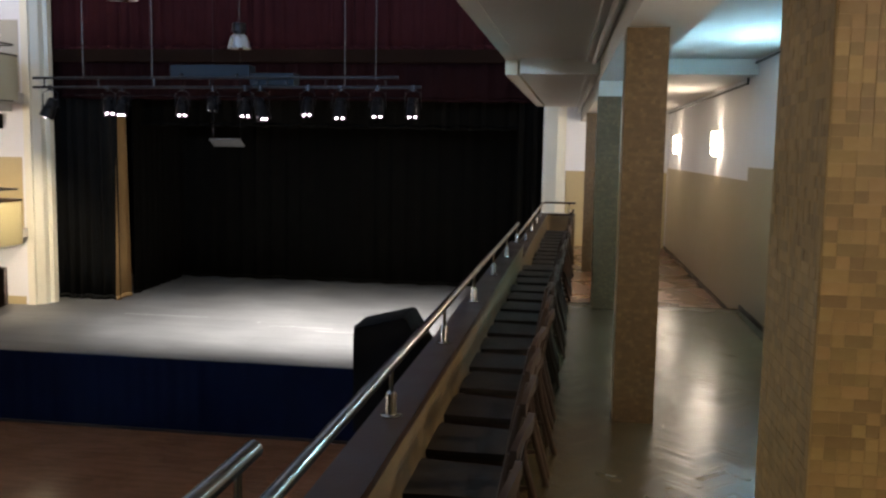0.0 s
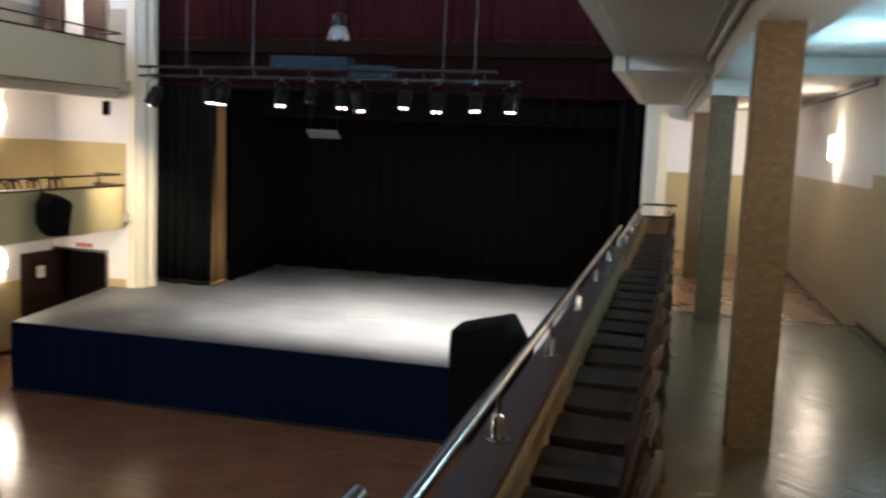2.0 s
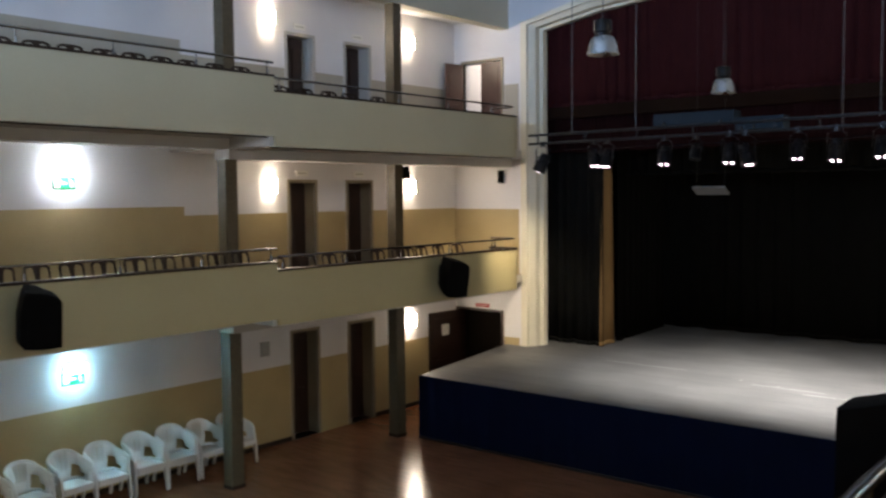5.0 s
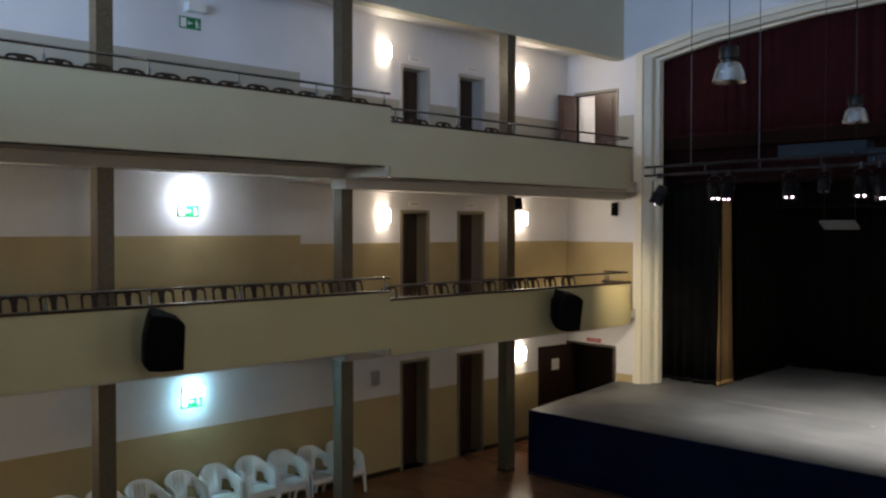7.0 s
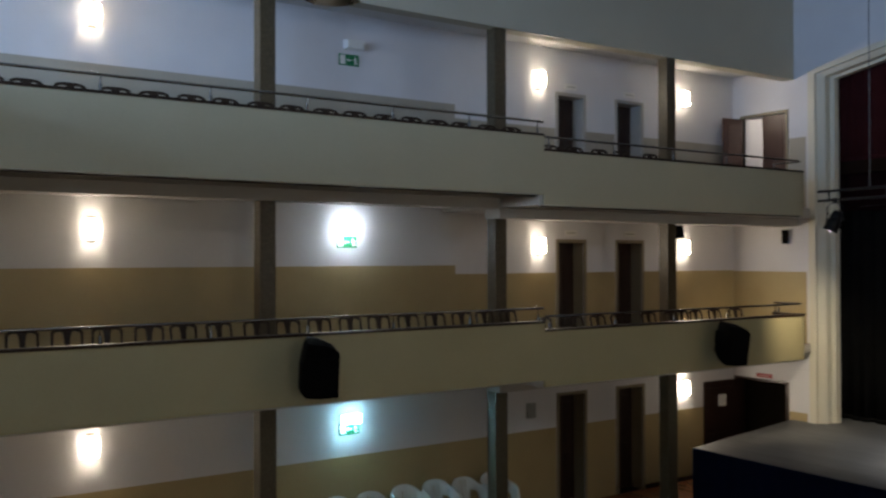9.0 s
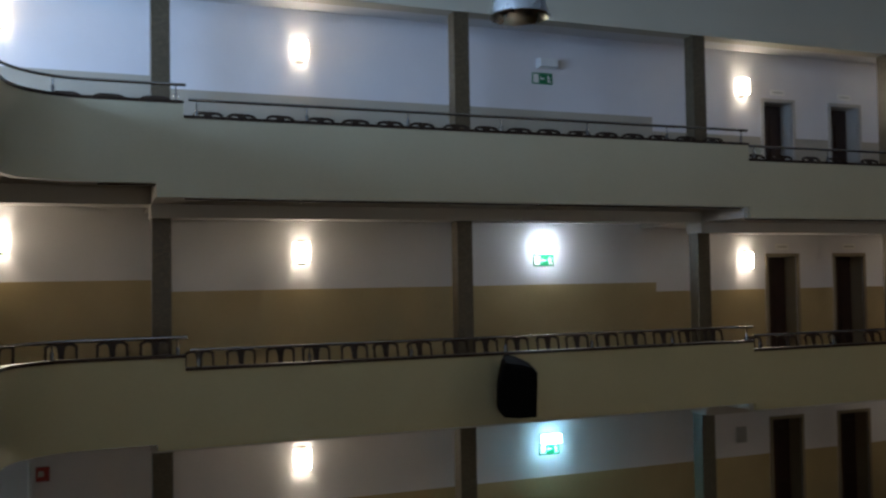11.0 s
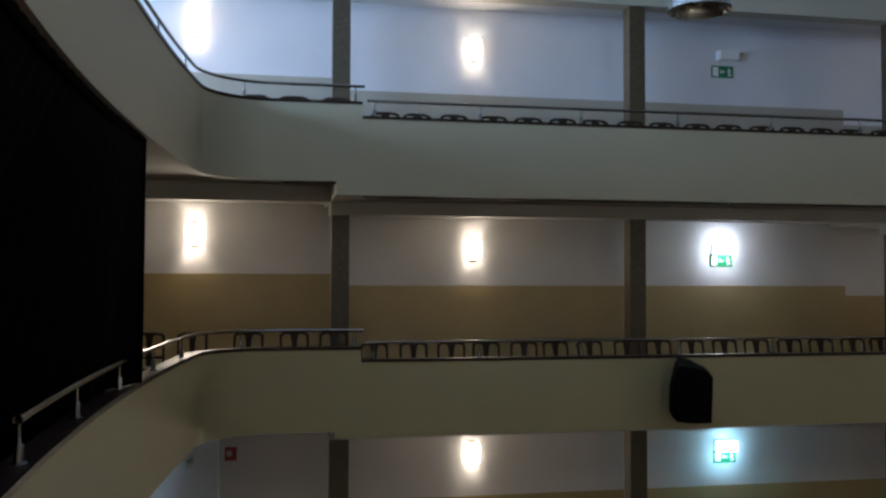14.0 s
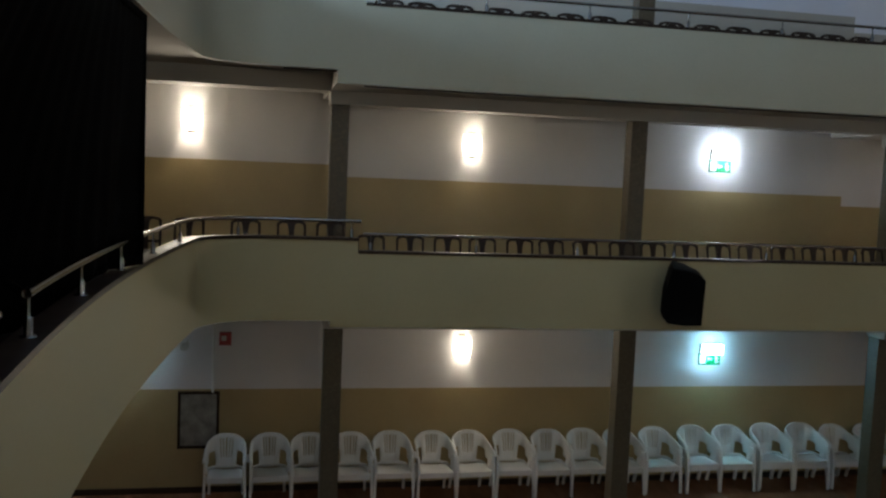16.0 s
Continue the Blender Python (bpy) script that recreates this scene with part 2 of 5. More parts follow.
# ---- mesh helpers ----
def bm_new():
    return bmesh.new()


def box(bm, x0, x1, y0, y1, z0, z1, m=None):
    v = [bm.verts.new((x, y, z)) for z in (z0, z1) for x, y in ((x0, y0), (x1, y0), (x1, y1), (x0, y1))]
    if m:
        for q in v:
            q.co = m @ q.co
    for f in ((3, 2, 1, 0), (4, 5, 6, 7), (0, 1, 5, 4), (1, 2, 6, 5), (2, 3, 7, 6), (3, 0, 4, 7)):
        bm.faces.new([v[i] for i in f])
    return v


def prism(bm, ring, z0, z1, m=None):
    """A plan outline (counter-clockwise) drawn up from z0 to z1."""
    a = [bm.verts.new((x, y, z0)) for x, y in ring]
    b = [bm.verts.new((x, y, z1)) for x, y in ring]
    if m:
        for q in a + b:
            q.co = m @ q.co
    k = len(ring)
    bm.faces.new(a[::-1]), bm.faces.new(b)
    for i in range(k):
        bm.faces.new((a[i], a[(i + 1) % k], b[(i + 1) % k], b[i]))


def strip_wall(bm, path, t0, t1, z0, z1):
    """A wall along a plan path, between the offsets t0 and t1 to its right."""
    n = len(path)
    rings = []
    for i, (x, y) in enumerate(path):
        ax, ay = path[max(i - 1, 0)]
        bx, by = path[min(i + 1, n - 1)]
        d = Vector((bx - ax, by - ay)).normalized()
        nx, ny = d.y, -d.x
        rings.append([bm.verts.new((x + nx * t, y + ny * t, z)) for t, z in ((t0, z0), (t1, z0), (t1, z1), (t0, z1))])
    for r, s in zip(rings, rings[1:]):
        for i in range(4):
            bm.faces.new((r[i], r[(i + 1) % 4], s[(i + 1) % 4], s[i])).smooth = True
    bm.faces.new(rings[0][::-1]), bm.faces.new(rings[-1])


def tube(bm, pts, r, k=10, r2=None):
    pts = [Vector(p) for p in pts]
    rings = []
    for i, p in enumerate(pts):
        d = (pts[min(i + 1, len(pts) - 1)] - pts[max(i - 1, 0)]).normalized()
        u = d.cross(Vector((0, 0, 1)) if abs(d.z) < 0.95 else Vector((1, 0, 0))).normalized()
        w = d.cross(u)
        q = r if r2 is None else r + (r2 - r) * i / (len(pts) - 1)
        rings.append([bm.verts.new(p + (u * math.cos(a) + w * math.sin(a)) * q) for a in [2 * math.pi * j / k for j in range(k)]])
    for a, b in zip(rings, rings[1:]):
        for j in range(k):
            f = bm.faces.new((a[j], a[(j + 1) % k], b[(j + 1) % k], b[j]))
            f.smooth = True
    bm.faces.new(rings[0]), bm.faces.new(rings[-1][::-1])


def lathe(bm, profile, k=24, m=None, closed=False):
    """Turns (radius, z) round the z axis."""
    rings = [[bm.verts.new((r * math.cos(2 * math.pi * j / k), r * math.sin(2 * math.pi * j / k), z)) for j in range(k)] for r, z in profile]
    if m:
        for ring in rings:
            for v in ring:
                v.co = m @ v.co
    for a, b in zip(rings, rings[1:]):
        for j in range(k):
            bm.faces.new((a[j], a[(j + 1) % k], b[(j + 1) % k], b[j])).smooth = True
    if closed:
        bm.faces.new(rings[0][::-1]), bm.faces.new(rings[-1])


def soften(bm, width=0.006, segments=1):
    bmesh.ops.bevel(bm, geom=[e for e in bm.edges if len(e.link_faces) == 2 and e.calc_face_angle(0) > 0.6], offset=width, segments=segments, affect="EDGES", profile=0.5)


def part(name, bm, mat, parent=None, label="", at=None):
    bmesh.ops.recalc_face_normals(bm, faces=bm.faces)
    me = bpy.data.meshes.new(name)
    bm.to_mesh(me)
    bm.free()
    me.set_sharp_from_angle(angle=radians(40))
    me.materials.append(mat)
    ob = new(name, me)
    if at:
        ob.matrix_basis = at
    if parent:
        ob.parent = parent
    if label:
        tagged(ob, label)
    return ob


def thing(name, label, category, at=None, group="", kind=""):
    ob = new(name)
    ob.empty_display_size = 0.1
    if at:
        ob.matrix_basis = at
    return tagged(ob, label, category, group, kind)


def setting(name, bm, mat, label, category):
    return tagged(part(name, bm, mat), label, category, kind="structure")


# ---- plan ----
XP, XW, XC = 5.05, 7.78, 6.16          # parapet's hall face, side wall, columns' hall face
Y_END, Y_PRO, Y_BACK = 16.56, 17.75, -4.6
COLS = (1.58, 5.72, 9.84, 13.96)       # columns along the hall
STEP_B, STEP_F = 1.75, 9.79            # steps of the parapets
Z_STAGE, Z_TOP = 1.27, 11.2
# for each gallery and section: floor, soffit, parapet bottom, parapet top
LEVELS = {
    1: {"front": (3.04, 2.86, 2.86, 3.75), "mid": (3.19, 2.97, 2.96, 3.88), "back": (3.34, 3.12, 3.03, 4.03)},
    2: {"front": (5.885, 5.68, 5.672, 6.55), "mid": (6.115, 5.84, 5.832, 6.78), "back": (6.275, 6.06, 5.99, 6.95)},
}
BEAM = {(1, -1): 0.215, (2, -1): 0.170, (1, 1): 0.215, (2, 1): 0.230}      # depth of the beams under the slabs, far and near side
Y_DROP = 1.445                         # the soffits step down here, before the floors do
SPANS = {"front": (10.05, Y_PRO), "mid": (1.735, 10.05), "back": (Y_BACK, 1.735)}


def near_x(y):
    """The camera-side wall runs in a little towards the stage."""
    return 7.80 - 0.016 * y


# ---- floor of the hall, walls, ceilings ----
bm = bm_new()
box(bm, -8.1, 8.1, -4.9, 18.0, -0.25, 0.0)
setting("floor", bm, HALLFLOOR, "polished reddish-brown parquet floor of the hall", "floor")

DOORS = [(12.46, 13.13), (14.07, 14.77)]
DOOR_Z = {0: (0.0, 2.155), 1: (3.04, 5.165), 2: (5.92, 8.065)}


def wall_cells(bm, y0, y1, z0, z1, holes, put):
    """Cuts a wall into blocks round its openings."""
    ys = sorted({y0, y1, *[h[i] for h in holes for i in (0, 1)]})
    zs = sorted({z0, z1, *[h[i] for h in holes for i in (2, 3)]})
    for a, b in zip(ys, ys[1:]):
        for c, d in zip(zs, zs[1:]):
            if not any(h[0] <= a and b <= h[1] and h[2] <= c and d <= h[3] for h in holes):
                put(bm, a, b, c, d)


holes = [(a, b, *DOOR_Z[k]) for a, b in DOORS for k in DOOR_Z]
bm = bm_new()
wall_cells(bm, Y_BACK, Y_PRO, -0.1, Z_TOP, holes, lambda m, a, b, c, d: box(m, -XW - 0.35, -XW, a, b, c, d))
wall_w = setting("wall_west", bm, WHITE, "white painted side wall above a tan painted dado", "wall")

bm = bm_new()
prism(bm, [(near_x(Y_BACK), Y_BACK), (8.3, Y_BACK), (8.3, Y_PRO), (near_x(Y_PRO), Y_PRO)], -0.1, Z_TOP)
wall_e = setting("wall_east", bm, WHITE, "white painted corridor wall above a tan painted dado", "wall")

bm = bm_new()
box(bm, -8.1, 8.3, Y_BACK - 0.3, Y_BACK, -0.1, Z_TOP)
setting("wall_south", bm, WHITE, "plain white wall closing the back of the hall", "wall")


def dado(parent, x, y0, y1, z0, z1, side, paint=TAN):
    """Tan paint on a side wall, a coat of 3 mm."""
    bm = bm_new()
    box(bm, x, x + 0.003 * side, y0, y1, z0, z1)
    part("dado", bm, paint, parent, "tan gloss paint on the lower wall" if paint is TAN else "grey-beige paint on the lower wall")


def dado_row(z0, z1, y0, y1, paint=TAN):
    """Dado of the far side wall between the doors."""
    cuts = [y0]
    for a, b in DOORS:
        if y0 < a < y1:
            cuts += [a - 0.07, b + 0.07]
    cuts.append(y1)
    for a, b in zip(cuts[::2], cuts[1::2]):
        dado(wall_w, -XW, a, b, z0, z1, 1, paint)


dado_row(0, 1.55, Y_BACK, Y_PRO)
dado_row(3.04, 4.57, 10.0, Y_PRO)
dado_row(3.19, 4.73, 1.6, 10.0)
dado_row(3.34, 4.90, Y_BACK, 1.6)
dado_row(5.92, 7.40, 10.0, Y_PRO, GREYTAN)
dado_row(6.06, 7.65, 1.6, 10.0, GREYTAN)
dado_row(6.21, 7.82, Y_BACK, 1.6, GREYTAN)
for a, b, c, d in ((10.0, Y_PRO, 3.04, 4.59), (1.6, 10.0, 3.19, 4.735), (Y_BACK, 1.6, 3.34, 4.82)):
    bm = bm_new()
    prism(bm, [(near_x(a) - 0.003, a), (near_x(a), a), (near_x(b), b), (near_x(b) - 0.003, b)], c, d)
    part("dado", bm, DULLTAN, wall_e, "dull tan paint on the lower wall")

bm = bm_new()
box(bm, -XW, 7.9, Y_BACK, Y_PRO, Z_TOP, Z_TOP + 0.2)
setting("ceiling", bm, CEILING, "plain pale ceiling high over the hall", "ceiling")


# ---- galleries ----
def parapet_curve():
    """Plan of the rounded back parapet, from the east step to the west step."""
    half = [(XP, STEP_B), (XP, 1.2), (XP, 0.75)]
    half += [(XP - 0.75 + 0.75 * math.cos(a), 0.72 - 0.80 * math.sin(a)) for a in [i * math.pi / 20 for i in range(1, 10)]]
    half += [(4.0, -0.12), (3.2, -0.195), (2.2, -0.265), (1.1, -0.318), (0.0, -0.336)]
    return fine(half + [(-x, y) for x, y in half[-2::-1]])


def fine(p, k=4):
    """A smooth line through the points, k steps to each span."""
    out = []
    for i in range(len(p) - 1):
        a, b, c, d = [Vector(p[min(max(j, 0), len(p) - 1)]) for j in (i - 1, i, i + 1, i + 2)]
        for s in range(k):
            t = s / k
            q = 0.5 * (2 * b + (c - a) * t + (2 * a - 5 * b + 4 * c - d) * t * t + (3 * b - a - 3 * c + d) * t ** 3)
            out.append((q.x, q.y))
    return out + [p[-1]]


def offset_path(path, off):
    """The path moved to the gallery's side of the parapet."""
    out = []
    for i, (x, y) in enumerate(path):
        a, b = path[max(i - 1, 0)], path[min(i + 1, len(path) - 1)]
        d = Vector((b[0] - a[0], b[1] - a[1])).normalized()
        out.append((x - d.y * off, y + d.x * off))
    return out


CURVE = parapet_curve()
CURVE1 = [(x * (5.16 / XP if x > 0 else 1), y) for x, y in CURVE]
for lev in (1, 2):
    for sec, (fl, so, pb, pt) in LEVELS[lev].items():
        y0, y1 = SPANS[sec]
        y0 = 9.72 if sec == "front" else y0
        bm = bm_new()
        if sec == "back":
            ring = [(-XW, Y_BACK), (7.9, Y_BACK), (7.78, y1)] + [(x + (0.11 if x > 4.5 else 0), min(y, y1)) for x, y in offset_path(CURVE, 0.09)] + [(-XW, y1)]
            prism(bm, ring, so, fl)
            setting("gallery_slab_%d_back" % lev, bm, SOFFIT if lev == 2 else GALFLOOR, "pale plastered slab of the rounded back gallery", "gallery")
        else:
            for s in (-1, 1):
                bm = bm_new()
                xs = sorted((s * (XP + 0.05), s * (XW if s < 0 else 7.9)))
                far = xs[0 if s < 0 else 1]
                if sec == "mid":
                    box(bm, *xs, y0, y1, so, fl)
                else:
                    a, b = s * (XP + 0.05 + (0.11 if s > 0 else 0)), s * 5.79
                    ring = [(a, y0), (far, y0), (far, Y_PRO), (b, Y_PRO), (b, Y_END - 0.08), (a, Y_END - 0.08)]
                    prism(bm, ring if s > 0 else ring[::-1], so, fl)
                setting("gallery_slab_%d_%s_%s" % (lev, sec, "east" if s > 0 else "west"), bm, SOFFIT, "pale plastered slab of the side gallery", "gallery")
    # parapets
    for sec, (fl, so, pb, pt) in LEVELS[lev].items():
        xe = 5.16 if lev == 1 else XP
        paths = {"back": [("back", CURVE1 if lev == 1 else CURVE)], "mid": [("east", [(xe, STEP_F), (xe, STEP_B)]), ("west", [(-XP, STEP_B), (-XP, STEP_F)])],
                 "front": [("east", [(5.80, Y_END), (xe + 0.22, Y_END), (xe + 0.12, Y_END - 0.025), (xe + 0.04, Y_END - 0.09), (xe, Y_END - 0.20), (xe, Y_END - 0.5), (xe, STEP_F)]),
                           ("west", [(-XP, STEP_F), (-XP, Y_END - 0.5), (-XP, Y_END - 0.20), (-XP - 0.04, Y_END - 0.09), (-XP - 0.12, Y_END - 0.025), (-XP - 0.22, Y_END), (-5.80, Y_END)])]}[sec]
        for side, path in paths:
            # the hall lies on the left of an east to west path, so the parapet grows to the other side
            path = path[::-1]
            bm = bm_new()
            strip_wall(bm, path, 0.0, 0.130, pb, pt - 0.035)
            if sec == "back":
                low = LEVELS[lev]["mid"][2]
                for (xa, ya), d in ((path[0], 1), (path[-1], -1)):
                    strip_wall(bm, [(xa, STEP_B), (xa, Y_DROP)][::d], 0.0, 0.130, low, pb)
            wall = setting("parapet_%d_%s_%s" % (lev, sec, side), bm, CREAM if lev == 1 else PALECREAM, "smooth cream painted gallery parapet with a dark ledge", "parapet")
            bm = bm_new()
            strip_wall(bm, path, -0.012, 0.145, pt - 0.035, pt)
            # the underside is painted like the soffit
            wall.data.materials.append(SOFFIT)
            for p in wall.data.polygons:
                if p.normal.z < -0.9:
                    p.material_index = 1
            part("ledge", bm, LEDGE, wall, "dark varnished wooden ledge")
            bm = bm_new()
            strip_wall(bm, path, 0.130, 0.134, fl, pt - 0.04)
            part("inner_face", bm, INNERPAINT, wall, "scuffed brown painted inner face")

# the soffits step down a little behind the floors
for lev in (1, 2):
    for s, tag in ((1, "east"), (-1, "west")):
        bm = bm_new()
        box(bm, *sorted((s * (XP + (0.24 if s > 0 and lev == 1 else 0.13)), s * (XW if s < 0 else 7.9))), Y_DROP, 1.735, LEVELS[lev]["mid"][1], LEVELS[lev]["back"][1] - 0.002)
        setting("slab_step_%d_%s" % (lev, tag), bm, SOFFIT, "plastered step of the gallery soffit", "gallery")

# floors of the galleries, a thin covering on the slabs
for s, tag in ((1, "east"), (-1, "west")):
    for lev in (1, 2):
        for sec in ("front", "mid"):
            fl = LEVELS[lev][sec][0]
            y0, y1 = SPANS[sec]
            bm = bm_new()
            xs = sorted((s * (XP + 0.28), s * (XW if s < 0 else 7.9)))
            box(bm, *xs, y0, Y_END - 0.3 if sec == "front" else y1, fl, fl + 0.004)
            if sec == "front":
                box(bm, *sorted((s * 5.80, s * (XW if s < 0 else 7.9))), Y_END - 0.3, Y_PRO, fl, fl + 0.004)
            setting("gallery_floor_%d_%s_%s" % (lev, sec, tag), bm, BROWNFLOOR if sec == "front" else GALFLOOR, "worn gallery floor covering", "floor")

# beams over the columns, and columns
for s, tag in ((1, "east"), (-1, "west")):
    for lev in (1, 2):
        for sec in ("front", "mid", "back"):
            fl, so, pb, pt = LEVELS[lev][sec]
            y0, y1 = SPANS[sec]
            y0, y1 = {"front": (9.72, y1), "mid": (Y_DROP, 9.72), "back": (-3.4, Y_DROP)}[sec]
            bm = bm_new()
            drop = BEAM[lev, s] + (0.06 if lev == 2 and sec == "back" else 0)
            xs = sorted((s * (XC - 0.06), s * (XC + 0.34)))
            if s > 0:
                prism(bm, [(XC - 0.02 - 0.024 * (y0 - 5.7), y0), (XC + 0.36 - 0.024 * (y0 - 5.7), y0), (XC + 0.36 - 0.024 * (y1 - 5.7), y1), (XC - 0.02 - 0.024 * (y1 - 5.7), y1)], so - drop, so - 0.002)
            else:
                box(bm, *xs, y0, y1, so - drop, so - 0.002)
            setting("beam_%d_%s_%s" % (lev, sec, tag), bm, SOFFIT, "plastered beam under the gallery slab", "beam")


def column(x, y, z0, z1, wx=0.235, wy=0.245, stone=STONE, tone="brown"):
    t = thing("column", "square column clad in %s mosaic stone" % tone, "column", pose(x, y, z0), "columns of the galleries")
    bm = bm_new()
    box(bm, -wx / 2, wx / 2, -wy / 2, wy / 2, 0, z1 - z0)
    soften(bm, 0.012, 2)
    part("shaft", bm, stone, t)
    if z0 < 0.1:
        bm = bm_new()
        box(bm, -wx / 2 - 0.008, wx / 2 + 0.008, -wy / 2 - 0.008, wy / 2 + 0.008, 0, 0.06)
        soften(bm, 0.004)
        part("plinth", bm, DARKWOOD, t, "dark plinth")
    return t


for i, y in enumerate(COLS):
    sec = "front" if y > 10.5 else "mid"
    below = "back" if y < 1.7 else sec
    for s in (-1, 1):
        xc = -(XC + 0.17) if s < 0 else XC + 0.098 - 0.024 * (y - 5.7)
        over = "front" if y > 9.5 else "mid"
        top1, top2 = LEVELS[1][over][1] - BEAM[1, s], LEVELS[2][over][1] - BEAM[2, s]
        wide = (0.225, 0.232, GREYSTONE, "grey-brown") if s < 0 else (0.25, 0.26)
        column(xc, y, 0, top1, *((0.235, 0.245, PALESTONE, "dull grey-beige") if s < 0 else wide))
        if not (s > 0 and i == 0):
            column(xc, y, LEVELS[1][below][0], top2, *wide)
        column(xc, y, LEVELS[2][below][0], 8.68, *wide)
column(6.417, 1.53, 3.34, 5.80, 0.36, 0.36)

# upper fascias over the columns and the gallery ceilings behind them
for s, tag in ((1, "east"), (-1, "west")):
    bm = bm_new()
    box(bm, *sorted((s * 6.18, s * 6.45)), Y_BACK, Y_PRO, 8.68, Z_TOP)
    setting("fascia_%s" % tag, bm, FASCIA, "plain grey-cream fascia above the upper gallery", "wall")
    bm = bm_new()
    box(bm, *sorted((s * 6.45, s * (XW if s < 0 else 7.9))), Y_BACK, Y_PRO, 8.97, 9.16)
    setting("upper_ceiling_%s" % tag, bm, CEILING, "plain white ceiling of the upper gallery", "ceiling")

# ---- proscenium ----
def arch_line(west, east, spring, corner, mid, crown):
    """Upright, chamfered corner and shallow crown of the opening, from east to west."""
    return [(east, 0.9), (east, spring), (east * 0.74, corner), (east * 0.36, mid), (0.0, crown), (west * 0.36, mid), (west * 0.74, corner), (west, spring), (west, 0.9)]


OUTER = arch_line(-5.82, 5.57, 8.78, 9.09, 9.27, 9.32)
STEP1 = arch_line(-5.66, 5.40, 8.71, 8.99, 9.17, 9.22)
STEP2 = arch_line(-5.51, 5.20, 8.65, 8.90, 9.08, 9.13)
INNER = arch_line(-5.43, 5.12, 8.61, 8.85, 9.04, 9.09)


def arch_band(bm, line0, y0, line1, y1):
    rows = [[bm.verts.new((x, y, z)) for x, z in line] for line, y in ((line0, y0), (line1, y1))]
    for i in range(len(line0) - 1):
        bm.faces.new((rows[0][i], rows[0][i + 1], rows[1][i + 1], rows[1][i]))


END_DOORS = [(-7.50, -6.38, 5.92, 8.00), (-7.72, -6.40, -0.1, 2.12)]
bm = bm_new()
wall_cells(bm, -8.1, -5.80, -0.1, Z_TOP, END_DOORS, lambda m, a, b, c, d: box(m, a, b, Y_PRO, Y_PRO + 0.3, c, d))
box(bm, 5.50, 8.3, Y_PRO, Y_PRO + 0.3, -0.1, Z_TOP)
up = [(5.50, 8.80)] + [(x, z + 0.02) for x, z in OUTER[2:7]] + [(-5.80, 8.80)]
for (xa, za), (xb, zb) in zip(up, up[1:]):
    v = [bm.verts.new(p) for p in ((xa, Y_PRO, za), (xb, Y_PRO, zb), (xb, Y_PRO, Z_TOP), (xa, Y_PRO, Z_TOP))]
    w = [bm.verts.new((q.co.x, Y_PRO + 0.3, q.co.z)) for q in v]
    bm.faces.new(v), bm.faces.new(w[::-1])
    for i in range(4):
        bm.faces.new((v[i], w[i], w[(i + 1) % 4], v[(i + 1) % 4]))
wall_n = setting("wall_north", bm, WHITE, "white proscenium wall with a tan dado", "wall")
for x0, x1, z0, z1 in ((-XW, -5.90, 3.04, 4.55), (-6.34, -5.90, 0, 1.55), (5.58, 7.50, 3.04, 4.50)):
    bm = bm_new()
    box(bm, x0, x1, Y_PRO - 0.003, Y_PRO, z0, z1)
    part("dado", bm, TAN, wall_n, "tan gloss paint on the lower wall")
for x0, x1 in ((-6.31, -5.90), (-XW, -7.57)):
    bm = bm_new()
    box(bm, x0, x1, Y_PRO - 0.003, Y_PRO, 5.92, 7.42)
    part("dado", bm, GREYTAN, wall_n, "grey-beige paint on the lower wall")

bm = bm_new()
arch_band(bm, OUTER, Y_PRO + 0.01, OUTER, Y_PRO - 0.05)
arch_band(bm, OUTER, Y_PRO - 0.05, STEP1, Y_PRO - 0.05)
arch_band(bm, STEP1, Y_PRO - 0.05, STEP1, Y_PRO + 0.03)
arch_band(bm, STEP1, Y_PRO + 0.03, STEP2, Y_PRO + 0.10)
arch_band(bm, STEP2, Y_PRO + 0.10, STEP2, Y_PRO + 0.28)
arch_band(bm, STEP2, Y_PRO + 0.28, INNER, Y_PRO + 0.30)
arch_band(bm, INNER, Y_PRO + 0.30, INNER, Y_PRO + 0.46)
arch_band(bm, INNER, Y_PRO + 0.46, OUTER, Y_PRO + 0.47)
tagged(part("proscenium_frame", bm, JAMB), "ivory moulded proscenium frame with chamfered corners", "frame", kind="structure")


def stage_z(y):
    """The stage floor rises gently to the back."""
    return Z_STAGE + 0.029 * (y - 14.13)


# stage house
bm = bm_new()
box(bm, -8.3, -8.1, 18.05, 24.6, -0.1, Z_TOP)
box(bm, 8.1, 8.3, 18.05, 24.6, -0.1, Z_TOP)
box(bm, -8.3, 8.3, 24.4, 24.6, -0.1, Z_TOP)
box(bm, -8.3, 8.3, 18.06, 24.6, Z_TOP, Z_TOP + 0.2)
setting("stage_house", bm, BLACKCLOTH, "black painted walls of the stage house", "wall")
bm = bm_new()
prism(bm, [(-5.86, 14.13), (5.70, 14.13), (6.2, 17.9), (6.2, 18.06), (8.1, 18.06), (8.1, 24.4), (-8.1, 24.4), (-8.1, 18.06), (-6.3, 18.06), (-6.3, 17.9)], Z_STAGE - 0.06, Z_STAGE)
for v in bm.verts:
    v.co.z += 0.029 * (v.co.y - 14.13)
stage = setting("stage", bm, STAGEFLOOR, "worn grey raked stage floor with a navy skirt", "stage")
bm = bm_new()
n = 240
path = [(-6.26, 17.7), (-5.87, 14.115)] + [(-5.87 + 11.58 * i / n, 14.115 + 0.012 * math.sin(i * 0.9) * math.sin(i * 0.23)) for i in range(1, n)] + [(5.71, 14.115), (6.16, 17.7)]
